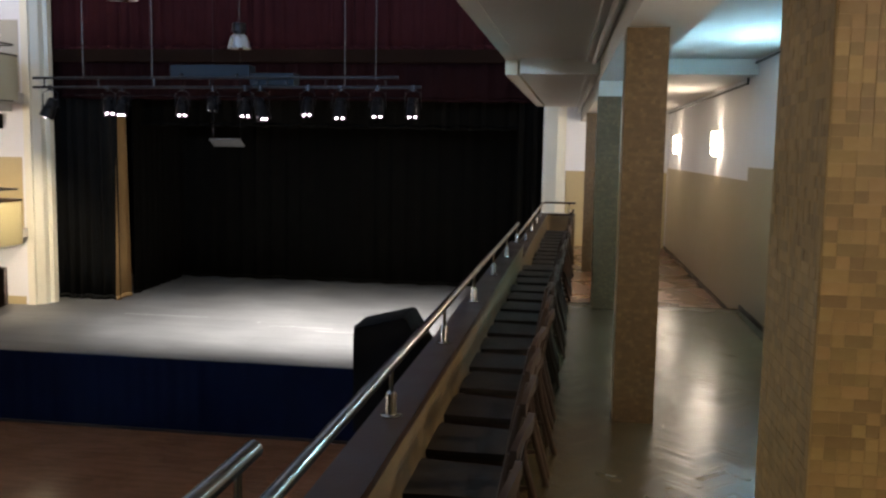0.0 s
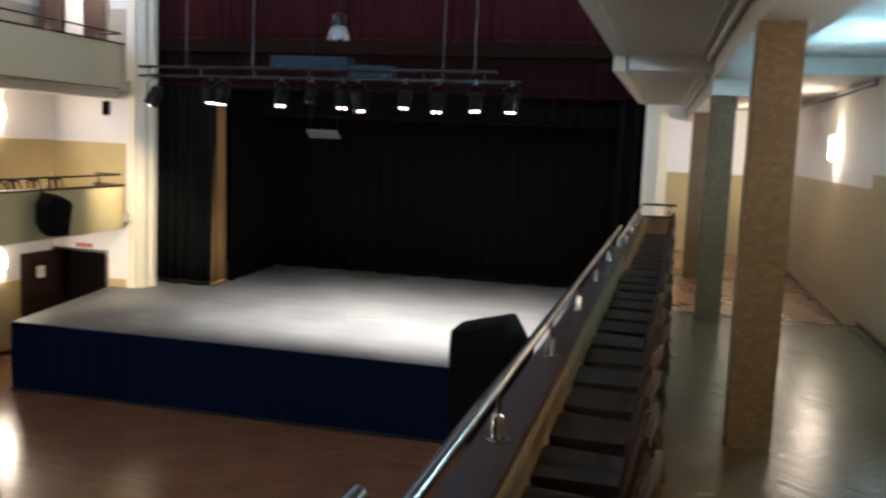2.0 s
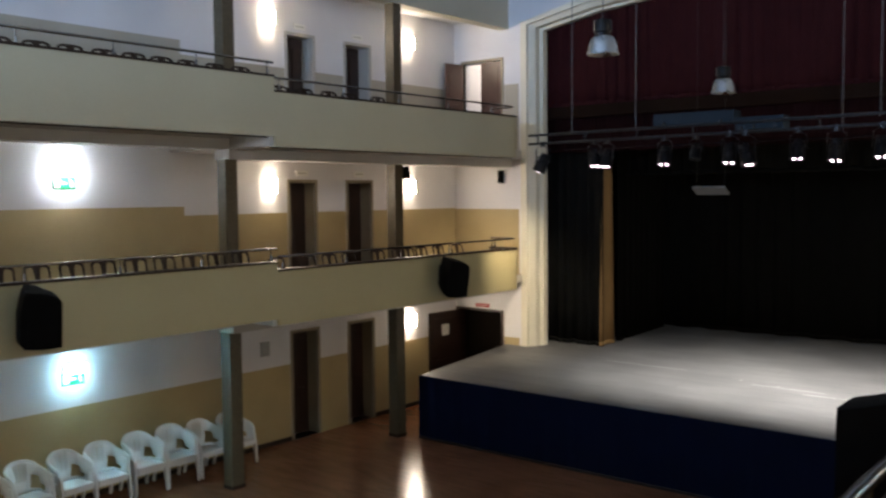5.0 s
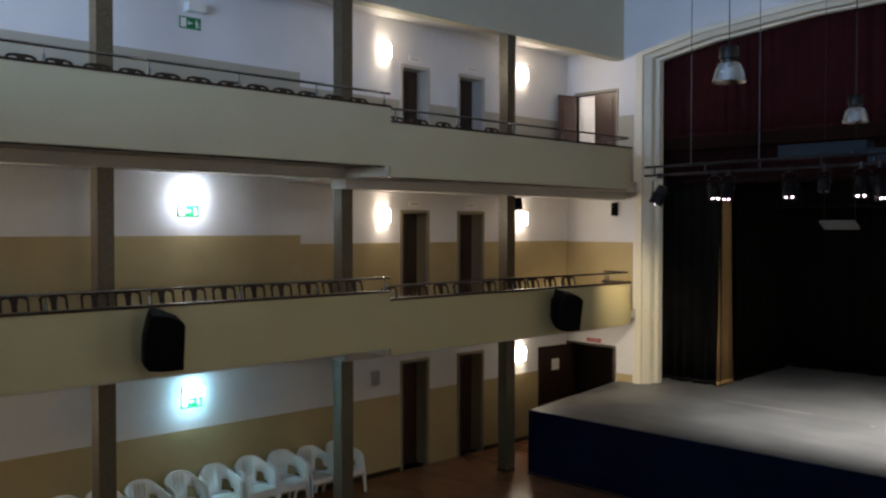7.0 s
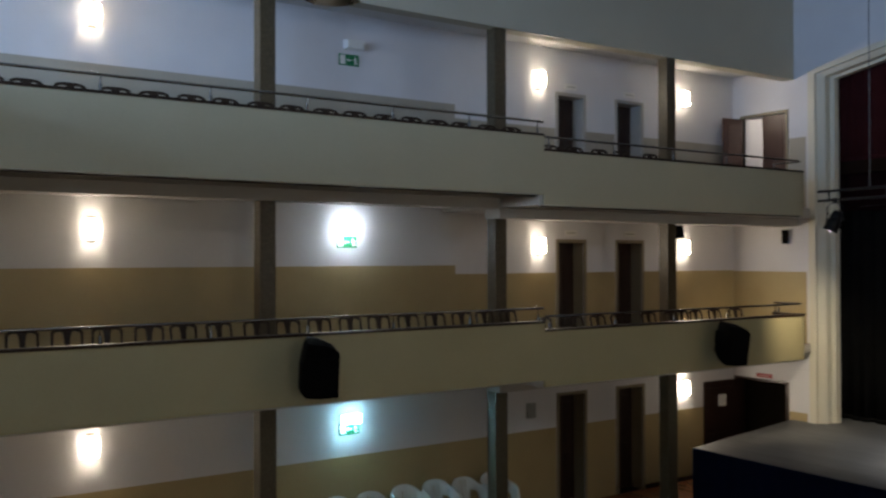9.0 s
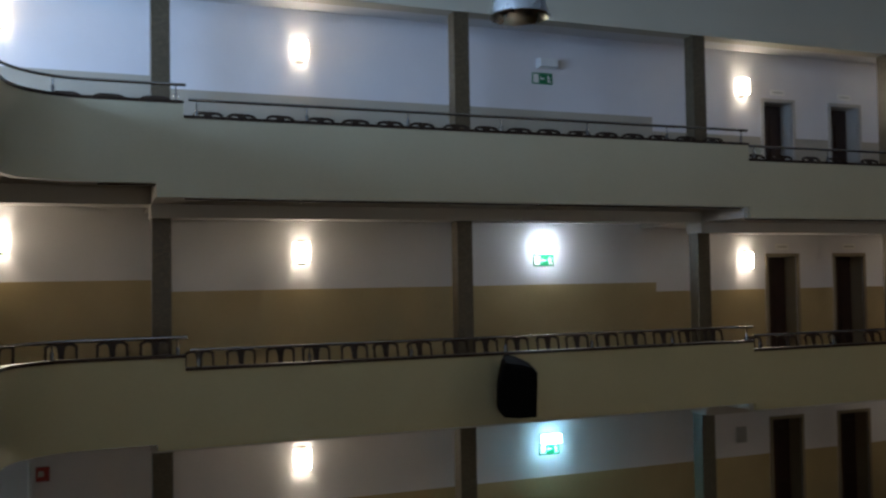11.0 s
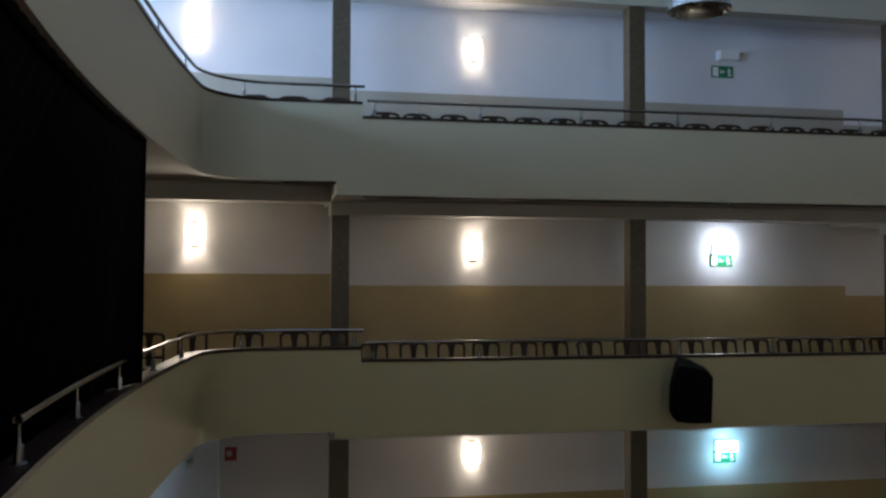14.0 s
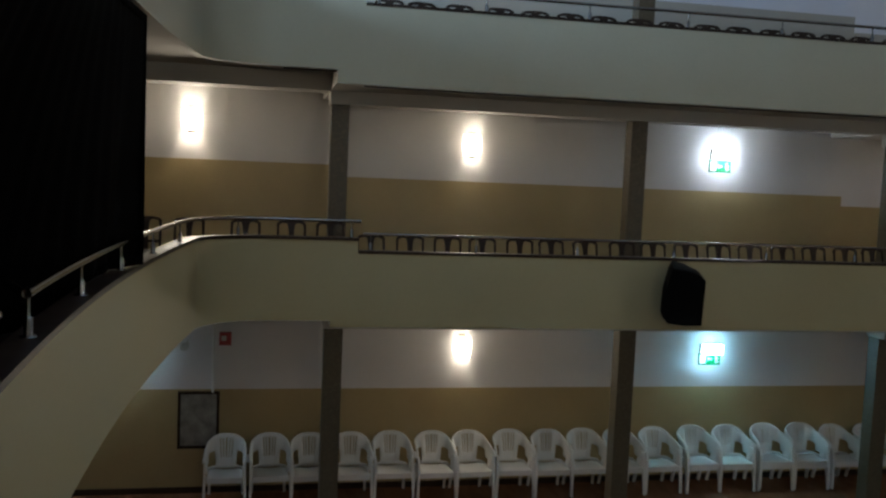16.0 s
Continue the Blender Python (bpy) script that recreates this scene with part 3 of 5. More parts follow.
strip_wall(bm, path, -0.012, 0.012, 0.0, Z_STAGE - 0.008)
part("skirt", bm, NAVY, stage, "navy blue cloth skirt of the stage front")
bm = bm_new()
box(bm, -5.87, 5.71, 14.075, 14.10, 0.0, 0.045)
part("batten", bm, DOORWOOD, stage, "thin dark wooden batten at the foot of the skirt")


# ---- curtains ----
def curtain(name, label, mat, x0, x1, y, z0, z1, fold=0.22, depth=0.05, seed=0, along="x", flare=0.0):
    """Hanging cloth in uneven folds."""
    rnd = random.Random(seed)
    bm = bm_new()
    k = max(int(abs(x1 - x0) / fold * 8), 8)
    ph, rows = [rnd.uniform(0, 6.3) for _ in range(4)], []
    for zi in range(5):
        f = zi / 4
        row = []
        for i in range(k + 1):
            u = i / k
            s = x0 + (x1 - x0) * u
            w = s / fold * 2 * math.pi
            d = depth * (math.sin(w + 0.6 * math.sin(0.37 * w + ph[0])) + 0.4 * math.sin(2.1 * w + ph[1])) * (0.75 + 0.25 * math.sin(0.11 * w + ph[2])) * (1.0 - 0.25 * f)
            s += flare * (1 - f) * (u - 0.5)
            z = z0 + (z1 - z0) * f + (0.012 * math.sin(0.5 * w + ph[3]) if zi == 0 else 0)
            row.append(bm.verts.new((s, y + d, z) if along == "x" else (y + d, s, z)))
        rows.append(row)
    low = [v.co.copy() for v in rows[0]]
    for a, b in zip(rows, rows[1:]):
        for i in range(k):
            bm.faces.new((a[i], a[i + 1], b[i + 1], b[i])).smooth = True
    t = thing(name, label, "curtain")
    part("cloth", bm, mat, t).modifiers.new("cloth", "SOLIDIFY").thickness = 0.006
    # the turned-up hem at the foot, a double thickness
    bm = bm_new()
    a = [bm.verts.new(v) for v in low]
    b = [bm.verts.new(v + Vector((0, 0, 0.09))) for v in low]
    for i in range(k):
        bm.faces.new((a[i], a[i + 1], b[i + 1], b[i])).smooth = True
    part("hem", bm, mat, t).modifiers.new("cloth", "SOLIDIFY").thickness = 0.016
    return t


curtain("stage_backdrop", "black cloth backdrop across the back of the stage", BLACKCLOTH, -7.5, 7.5, 21.95, stage_z(21.95) + 0.01, 8.5, 0.42, 0.035, 1)
curtain("side_drape", "black cloth side drape beside the stage opening", LITBLACK, -6.2, -4.20, 18.62, stage_z(18.62) + 0.01, 8.0, 0.28, 0.05, 2)
curtain("side_drape", "black cloth side drape beside the stage opening", BLACKCLOTH, 4.6, 6.2, 18.62, stage_z(18.62) + 0.01, 8.0, 0.28, 0.05, 3)
curtain("side_drape", "black cloth drape along the stage wing", BLACKCLOTH, 19.3, 21.8, -4.22, stage_z(19.3) + 0.01, 7.5, 0.3, 0.05, 4, "y")
curtain("side_drape", "black cloth drape along the stage wing", BLACKCLOTH, 19.3, 21.8, 4.7, stage_z(19.3) + 0.01, 7.5, 0.3, 0.05, 5, "y")
curtain("gold_curtain", "narrow gold cloth curtain edge on the stage", GOLDCLOTH, 18.66, 19.05, -4.225, stage_z(18.9) + 0.01, 6.0, 0.16, 0.018, 6, "y", 0.3)
house_curtain = curtain("house_curtain", "raised maroon velvet house curtain with a brown hem band", MAROON, -5.9, 5.6, 18.36, 6.86, 9.6, 0.27, 0.036, 7)
bm = bm_new()
box(bm, -5.9, 5.6, 18.31, 18.42, 6.61, 6.87)
part("hem_band", bm, material("brown_hem_cloth", (0.010, 0.0052, 0.0034), (0.015, 0.0078, 0.0052), 2, 0.95, spec=0.04), house_curtain, "brown cloth hem band")
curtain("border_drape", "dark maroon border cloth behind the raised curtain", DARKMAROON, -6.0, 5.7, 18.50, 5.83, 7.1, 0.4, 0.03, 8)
curtain("border_drape", "black border cloth above the stage", BLACKCLOTH, -6.3, 6.3, 19.8, 5.3, 9.0, 0.3, 0.04, 9)
bm = bm_new()
rows = []
for f in [i / 6 for i in range(7)]:
    row = []
    for i in range(141):
        u = i / 140
        x = (-1.60 - 0.43 * f) * (1 - u) + 4.4 * u
        # the free edge falls before the rail, the rest behind it
        out = (0.165 * max(1 - u / 0.07, 0) - 0.95 * min(max((u - 0.10) / 0.30, 0), 1) ** 1.5) * (1 - f)
        y = -0.336 + 0.0150 * x * x - 0.14 + 0.09 * f + out + 0.012 * math.sin(30 * x + math.sin(4 * x)) * (1 - 0.6 * f) * min(u / 0.08, 1)
        z0 = 4.042 - 0.55 * min(max((u - 0.10) / 0.25, 0), 1)
        row.append(bm.verts.new((x, y, z0 + (5.985 - z0) * f)))
    rows.append(row)
for a, b in zip(rows, rows[1:]):
    for i in range(140):
        bm.faces.new((a[i], a[i + 1], b[i + 1], b[i])).smooth = True
drape = thing("gallery_drape", "black blackout cloth hung over the back gallery", "curtain")
edges = [[v.co.copy() for v in row] for row in (rows[0], rows[-1])] + [[row[0].co.copy() for row in rows]]
part("cloth", bm, BLACKOUT, drape).modifiers.new("cloth", "SOLIDIFY").thickness = 0.006
for name, line, wide in (("hem", edges[0], Vector((0, 0, 0.07))), ("heading", edges[1], Vector((0, 0, -0.06))), ("side_hem", edges[2], Vector((0.05, -0.004, 0)))):
    bm = bm_new()
    a, b = [bm.verts.new(v) for v in line], [bm.verts.new(v + wide) for v in line]
    for i in range(len(line) - 1):
        bm.faces.new((a[i], a[i + 1], b[i + 1], b[i])).smooth = True
    part(name, bm, BLACKOUT, drape).modifiers.new("cloth", "SOLIDIFY").thickness = 0.014


# ---- wall lamps ----
def sconce(at, label, deep=0.85, strong=False):
    """A barrel of frosted glass, open at the top and bottom, with a bright front and two lamps inside; its back on the plane x = 0."""
    t = thing("wall_lamp", label, "wall lamp", at, "wall lamps of the galleries")
    bm = bm_new()
    k, prof = 16, [(0.112, -0.160), (0.134, -0.10), (0.144, 0.0), (0.134, 0.10), (0.112, 0.160)]
    rows = [[bm.verts.new((0.012 + deep * r * 0.95 * math.sin(math.pi * j / k), -r * math.cos(math.pi * j / k), z)) for j in range(k + 1)] for r, z in prof]
    for a, b in zip(rows, rows[1:]):
        for j in range(k):
            bm.faces.new((a[j], a[j + 1], b[j + 1], b[j])).smooth = True
    glass = part("glass", bm, LAMP_WARM, t, "glowing frosted glass")
    glass.modifiers.new("sheet", "SOLIDIFY").thickness = 0.004
    bm = bm_new()
    bm.faces.new([bm.verts.new((0.1515 * deep, y, z)) for y, z in ((-0.090, -0.135), (0.090, -0.135), (0.090, 0.135), (-0.090, 0.135))])
    pane = part("front_glass", bm, FRONT_STRONG if strong else LAMP_FRONT, t, "bright front glass")
    if pane.data.polygons[0].normal.x < 0:
        pane.data.flip_normals()
    bm = bm_new()
    box(bm, 0.135 * deep, 0.1515 * deep - 0.0012, -0.092, 0.092, -0.137, 0.137)
    part("lamp_box", bm, LAMP_WARM, t, "frosted box behind the front glass")
    for s in (-1, 1):
        bm = bm_new()
        bm.faces.new([bm.verts.new((x * deep, y, s * 0.036)) for x, y in ((0.075, -0.020), (0.115, -0.020), (0.115, 0.020), (0.075, 0.020))])
        bulb = part("bulb", bm, TUBE_STRONG if strong else LAMP_TUBE, t, "bright bulb inside the glass")
        if bulb.data.polygons[0].normal.z * s < 0:
            bulb.data.flip_normals()
    bm = bm_new()
    box(bm, 0.0, 0.012, -0.06, 0.06, -0.185, 0.185)
    soften(bm, 0.003)
    part("back_plate", bm, STEEL, t)
    bm = bm_new()
    lathe(bm, [(0.001, -0.012), (0.010, -0.010), (0.010, 0.010), (0.001, 0.012)], 10, pose(0.1515 * deep + 0.0115, 0, -0.09, 0, 90, 0))
    part("knob", bm, BLACKMETAL, t, "small dark fixing knob")
    for s in (-1, 1):
        bm = bm_new()
        box(bm, 0.012, 0.118 * deep, -0.005, 0.005, s * 0.145 - 0.004, s * 0.145 + 0.004)
        part("cross_bar", bm, BLACKMETAL, t, "thin dark bar holding the glass")
    return t


def emergency(at, mat, label, edge=None):
    """A flat emergency luminaire with a running-out sign below it; its back on x = 0."""
    t = thing("emergency_lamp", label, "emergency lamp", at, "emergency lamps")
    bm = bm_new()
    box(bm, 0, 0.06, -0.17, 0.17, -0.07, 0.09)
    soften(bm, 0.006)
    part("housing", bm, PLASTIC, t)
    bm = bm_new()
    box(bm, 0.061, 0.145, -0.16, 0.16, -0.06, 0.08)
    soften(bm, 0.015, 2)
    part("diffuser", bm, edge or mat, t, "milky plastic diffuser")
    if edge:
        bm = bm_new()
        box(bm, 0.1455, 0.148, -0.145, 0.145, -0.05, 0.07)
        part("front_pane", bm, mat, t, "bright front of the diffuser")
        bm = bm_new()
        box(bm, 0.070, 0.138, -0.145, 0.145, -0.064, -0.0605)
        part("lower_pane", bm, mat, t, "bright underside of the diffuser")
    return t


def exit_sign(at):
    t = thing("exit_sign", "green exit sign with white arrow and door shapes", "sign", at, "exit signs")
    bm = bm_new()
    box(bm, 0, 0.012, -0.19, 0.19, -0.095, 0.095)
    part("plate", bm, GREEN, t)
    bm = bm_new()
    box(bm, 0.0125, 0.015, -0.17, -0.07, -0.075, 0.075)
    part("door_mark", bm, PAPER, t)
    bm = bm_new()
    box(bm, 0.0125, 0.015, -0.02, 0.04, -0.012, 0.012)
    box(bm, 0.0125, 0.015, -0.035, -0.02, -0.03, 0.03)
    part("arrow_mark", bm, PAPER, t)
    bm = bm_new()
    for a, b, c, d in ((0.09, 0.15, -0.01, 0.02), (0.10, 0.125, -0.07, 0.06), (0.13, 0.165, -0.06, -0.035)):
        box(bm, 0.0125, 0.015, a, b, c, d)
    part("bar_mark", bm, PAPER, t)
    return t


for y, z in ((-0.40, 5.46), (3.70, 5.28), (11.93, 5.10), (16.03, 5.08), (3.70, 8.34), (-0.40, 8.50), (11.95, 8.30), (16.04, 8.32), (3.68, 2.20), (16.0, 2.02)):
    sconce(pose(-XW, y, z), "glowing frosted glass wall lamp on the white wall", strong=(y, z) == (-0.40, 5.46))
# only the first two are in view; the rest added, mirroring the far wall
for y, z in ((11.93, 5.0), (16.12, 5.02), (3.7, 5.2), (-0.4, 5.3), (3.7, 2.2), (16.0, 2.02), (-0.4, 8.5), (3.7, 8.34), (11.95, 8.3), (16.04, 8.32)):
    sconce(pose(near_x(y), y, z, 0, 0, 180), "glowing frosted glass wall lamp on the corridor wall", 0.6)
# this one is out of view, added for the cool light on the ground wall
emergency(pose(-XW, -1.35, 2.22), LAMP_COOL, "unseen cool lamp added behind the parapet", CYAN_DIM)
emergency(pose(-XW, 7.79, 5.32), LAMP_COOL, "lit emergency lamp with a bright white glow", COOL_EDGE)
emergency(pose(-XW, 7.82, 2.175), LAMP_CYAN, "lit emergency lamp with a cyan glow", CYAN_DIM)
emergency(pose(near_x(7.8), 7.80, 5.27, 0, 0, 180), LAMP_CYAN, "lit emergency lamp with a cyan glow", CYAN_EDGE)
emergency(pose(-XW, 7.90, 8.43), PLASTIC, "unlit white emergency lamp")
exit_sign(pose(-XW, 7.785, 5.132))
exit_sign(pose(-XW, 7.825, 2.005))
exit_sign(pose(-XW, 7.83, 8.19))
exit_sign(pose(near_x(7.8), 7.77, 5.06, 0, 0, 180))

# area lamps added at the upper gallery's back for bluish daylight; no window seen
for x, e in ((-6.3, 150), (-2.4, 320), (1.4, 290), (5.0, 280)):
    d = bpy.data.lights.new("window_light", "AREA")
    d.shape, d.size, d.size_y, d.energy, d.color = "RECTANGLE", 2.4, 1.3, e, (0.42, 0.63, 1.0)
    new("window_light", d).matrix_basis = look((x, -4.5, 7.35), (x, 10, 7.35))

# stage spots
for x, e in ((-2.4, 215), (-1.2, 460), (0.0, 540), (1.13, 480), (1.7, 395), (2.4, 290), (3.0, 215)):
    d = bpy.data.lights.new("stage_spot", "SPOT")
    d.energy, d.color, d.spot_size, d.spot_blend, d.shadow_soft_size = e * 1.3, SPOT, radians(86), 1.0, 0.08
    new("stage_spot", d).matrix_basis = look((x, 15.42, 5.22), (x * 1.15 + 0.25, 17.0, 1.27))
# the last lantern is turned to the frame of the stage
d = bpy.data.lights.new("stage_spot", "SPOT")
d.energy, d.color, d.spot_size, d.spot_blend, d.shadow_soft_size = 420, (1.0, 0.84, 0.60), radians(75), 1.0, 0.08
new("stage_spot", d).matrix_basis = look((-3.86, 15.36, 5.36), (-5.75, 17.0, 2.9))

# ---- doors of the far side wall ----
for k, (z0, z1) in DOOR_Z.items():
    for a, b in DOORS:
        t = thing("door_%d" % (k * 2 + (1 if a < 13.5 else 2)), "dark brown wooden door deep in a tan lined opening", "door", pose(-XW, (a + b) / 2, z0), "side doors", "structure")
        w, h = (b - a) / 2, z1 - z0
        bm = bm_new()
        box(bm, -0.34, -0.30, -w, w, 0, h)
        box(bm, -0.30, -0.285, -w + 0.12, -0.06, 0.25, 0.95)
        box(bm, -0.30, -0.285, 0.06, w - 0.12, 0.25, 0.95)
        box(bm, -0.30, -0.285, -w + 0.12, -0.06, 1.1, h - 0.2)
        box(bm, -0.30, -0.285, 0.06, w - 0.12, 1.1, h - 0.2)
        leaf = part("leaf", bm, DOORWOOD, t, "dark brown panelled leaf")
        bm = bm_new()
        tube(bm, [(-0.285, -w + 0.06, 1.03), (-0.24, -w + 0.06, 1.03), (-0.24, -w + 0.16, 1.03)], 0.011, 8)
        part("door_handle", bm, STEEL, leaf)
        for y0, y1, c, d in ((-w - 0.06, -w, 0, h + 0.06), (w, w + 0.06, 0, h + 0.06), (-w, w, h, h + 0.06)):
            bm = bm_new()
            box(bm, -0.02, 0.022, y0, y1, c, d)
            soften(bm, 0.006)
            part("frame", bm, LATHPALE if k == 2 else LATH, t, "pale painted door lining" if k == 2 else "tan painted door lining")
        for y0, y1, c, d in ((-w, -w + 0.006, 0, h), (w - 0.006, w, 0, h), (-w + 0.006, w - 0.006, h - 0.006, h)):
            bm = bm_new()
            box(bm, -0.30, -0.021, y0, y1, c, d)
            part("reveal", bm, LATHPALE if k == 2 else LATH, t, "pale painted reveal" if k == 2 else "tan painted reveal")
        if k:
            bm = bm_new()
            box(bm, 0, 0.012, -0.16, 0.16, h + 0.13, h + 0.24)
            plate = part("name_plate", bm, PAPER, t, "small pale plate with one line")
            bm = bm_new()
            box(bm, 0.0125, 0.014, -0.12, 0.12, h + 0.17, h + 0.20)
            part("line_mark", bm, GREYPIPE, plate)

# double door of the upper end wall, with the lit lobby behind it
bm = bm_new()
for x0, x1, y0, y1, z0, z1 in ((-8.1, -6.15, 19.3, 19.4, 5.7, 8.6), (-8.1, -8.0, 18.05, 19.3, 5.7, 8.6), (-6.22, -6.15, 18.05, 19.3, 5.7, 8.6), (-8.0, -6.22, 18.05, 19.3, 5.7, 5.9), (-8.0, -6.22, 18.05, 19.3, 8.5, 8.6)):
    box(bm, x0, x1, y0, y1, z0, z1)
setting("lobby", bm, WHITE, "small white lobby behind the upper end door", "room")
d = bpy.data.lights.new("lobby_light", "POINT")
d.energy, d.color, d.shadow_soft_size = 14, (1.0, 0.88, 0.74), 0.08
new("lobby_light", d).location = (-7.0, 18.7, 8.2)


def leaf_door(name, label, hinge, angle, width, z0, z1, notice=False, wood=DOORWOOD):
    t = thing(name, label, "door", pose(hinge[0], hinge[1], z0, 0, 0, angle), kind="structure")
    bm = bm_new()
    box(bm, 0, width, -0.022, 0.022, 0.01, z1 - z0)
    for c, e in ((0.2, 0.95), (1.1, z1 - z0 - 0.15)):
        for s in (-1, 1):
            box(bm, 0.1, width - 0.1, *sorted((s * 0.022, s * 0.032)), c, e)
    leaf = part("leaf", bm, wood, t, "brown panelled wooden leaf")
    bm = bm_new()
    for s in (-1, 1):
        tube(bm, [(width - 0.07, 0.02 * s, 1.03), (width - 0.07, 0.07 * s, 1.03), (width - 0.18, 0.07 * s, 1.03)], 0.011, 8)
    part("door_handle", bm, STEEL, leaf)
    if notice:
        for s in (-1, 1):
            bm = bm_new()
            box(bm, width * 0.36, width * 0.36 + 0.26, *sorted((s * 0.033, s * 0.036)), 1.53, 1.79)
            part("notice", bm, PAPER, leaf, "white sheet of paper")
    return t


leaf_door("end_door", "brown wooden door leaf standing wide open", (-7.50, Y_PRO - 0.03), 262, 0.56, 5.93, 7.98, wood=ENDWOOD)
leaf_door("end_door", "brown wooden door leaf, closed", (-6.38, Y_PRO + 0.03), 180, 0.60, 5.93, 7.98, wood=ENDWOOD)
leaf_door("stage_side_door", "brown wooden door leaf, wide open, with a white notice", (-7.70, Y_PRO - 0.03), 268, 1.05, 0.0, 2.10, True)
leaf_door("stage_side_door", "brown wooden door leaf opened inwards", (-6.42, Y_PRO + 0.28), 100, 0.30, 0.0, 2.10)
for x0, x1, z0, z1 in ((-7.56, -7.50, 5.92, 8.06), (-6.38, -6.32, 5.92, 8.06), (-7.50, -6.38, 8.0, 8.06)):
    bm = bm_new()
    box(bm, x0, x1, Y_PRO - 0.02, Y_PRO + 0.1, z0, z1)
    part("door_lining", bm, LATH, wall_n, "tan painted door lining")
for x0, x1, z0, z1, deep in ((-7.765, -7.72, 0, 2.17, 0.1), (-6.40, -6.35, 0, 2.17, 0.1), (-7.72, -6.40, 2.12, 2.17, 0.1), (-7.718, -7.70, 0, 2.118, 0.285), (-6.42, -6.402, 0, 2.118, 0.285)):
    bm = bm_new()
    box(bm, x0, x1, Y_PRO - 0.02, Y_PRO + deep, z0, z1)
    part("door_lining", bm, DOORWOOD, wall_n, "brown wooden door lining")
bm = bm_new()
box(bm, -7.16, -6.76, Y_PRO - 0.025, Y_PRO, 2.20, 2.29)
soften(bm, 0.004)
t = tagged(part("door_sign", bm, RED), "small red sign with one pale line above a door", "sign")
bm = bm_new()
box(bm, -7.10, -6.82, Y_PRO - 0.028, Y_PRO - 0.0255, 2.241, 2.249)
part("line_mark", bm, PAPER, t)


# ---- rails ----
def post():
    bm = bm_new()
    lathe(bm, [(0.040, 0.0), (0.040, 0.004), (0.036, 0.007), (0.023, 0.008), (0.021, 0.012), (0.021, 0.085), (0.017, 0.09), (0.009, 0.095), (0.009, 0.185)], 14, closed=True)
    return bm


post_mesh = None
for lev in (1, 2):
    for sec in ("front", "mid", "back"):
        top = LEVELS[lev][sec][3]
        for side, s in (("east", 1), ("west", -1)):
            xr = (5.225 if (lev == 1 and s > 0) else 5.115) * s
            if sec == "back":
                if s < 0:
                    continue
                base = CURVE1 if lev == 1 else CURVE
                pts = []
                for i, (x, y) in enumerate(base):
                    a, b = base[max(i - 1, 0)], base[min(i + 1, len(base) - 1)]
                    dd = Vector((b[0] - a[0], b[1] - a[1])).normalized()
                    pts.append((x - dd.y * 0.065, y + dd.x * 0.065))
                pts[0], pts[-1] = (pts[0][0], STEP_B + 0.03), (pts[-1][0], STEP_B + 0.03)
                label = "curved brushed steel rail on the back parapet"
            elif sec == "mid":
                pts = [(xr, STEP_B + 0.06), (xr, STEP_F + 0.03)]
                label = "brushed steel rail on the gallery parapet"
            else:
                pts = [(xr, STEP_F + 0.06), (xr, Y_END - 0.22), (xr + 0.04 * s, Y_END - 0.11), (xr + 0.14 * s, Y_END - 0.07), (5.80 * s, Y_END - 0.07)]
                label = "brushed steel rail turning at the gallery's end"
            t = thing("rail", label, "rail", pose(0, 0, top), "parapet rails")
            bm = bm_new()
            if sec == "back" and lev == 1:
                # a gap, where one end turns into the gallery
                east, west = [p for p in pts if p[0] > 1.84], [p for p in pts if p[0] < 1.60]
                tube(bm, [(x, y, 0.195) for x, y in east], 0.0215, 12)
                part("handrail", bm, STEEL, t)
                bm = bm_new()
                x, y = west[0]
                tube(bm, [(x - 0.50, y - 0.24, 0.195), (x - 0.06, y - 0.035, 0.195), (x - 0.015, y - 0.006, 0.195)] + [(x, y, 0.195) for x, y in west], 0.0215, 12)
            else:
                tube(bm, [(x, y, 0.195) for x, y in pts], 0.0215 if s > 0 and sec != "back" else 0.0185, 12)
            part("handrail", bm, STEEL, t)
            # posts at even steps along the rail
            lens = [0.0]
            for p, q in zip(pts, pts[1:]):
                lens.append(lens[-1] + math.dist(p, q))
            n = max(int(round(lens[-1] / 1.36)), 1)
            for i in range(n + 1):
                want = 0.09 + (lens[-1] - 0.2) * i / n
                j = max(k for k in range(len(lens)) if lens[k] <= want)
                j = min(j, len(pts) - 2)
                f = (want - lens[j]) / (lens[j + 1] - lens[j])
                x, y = pts[j][0] + (pts[j + 1][0] - pts[j][0]) * f, pts[j][1] + (pts[j + 1][1] - pts[j][1]) * f
                if post_mesh is None:
                    ob = part("post", post(), STEEL, t)
                    post_mesh = ob.data
                else:
                    ob = new("post", post_mesh)
                    ob.parent = t
                ob.location = (x, y, 0.0)


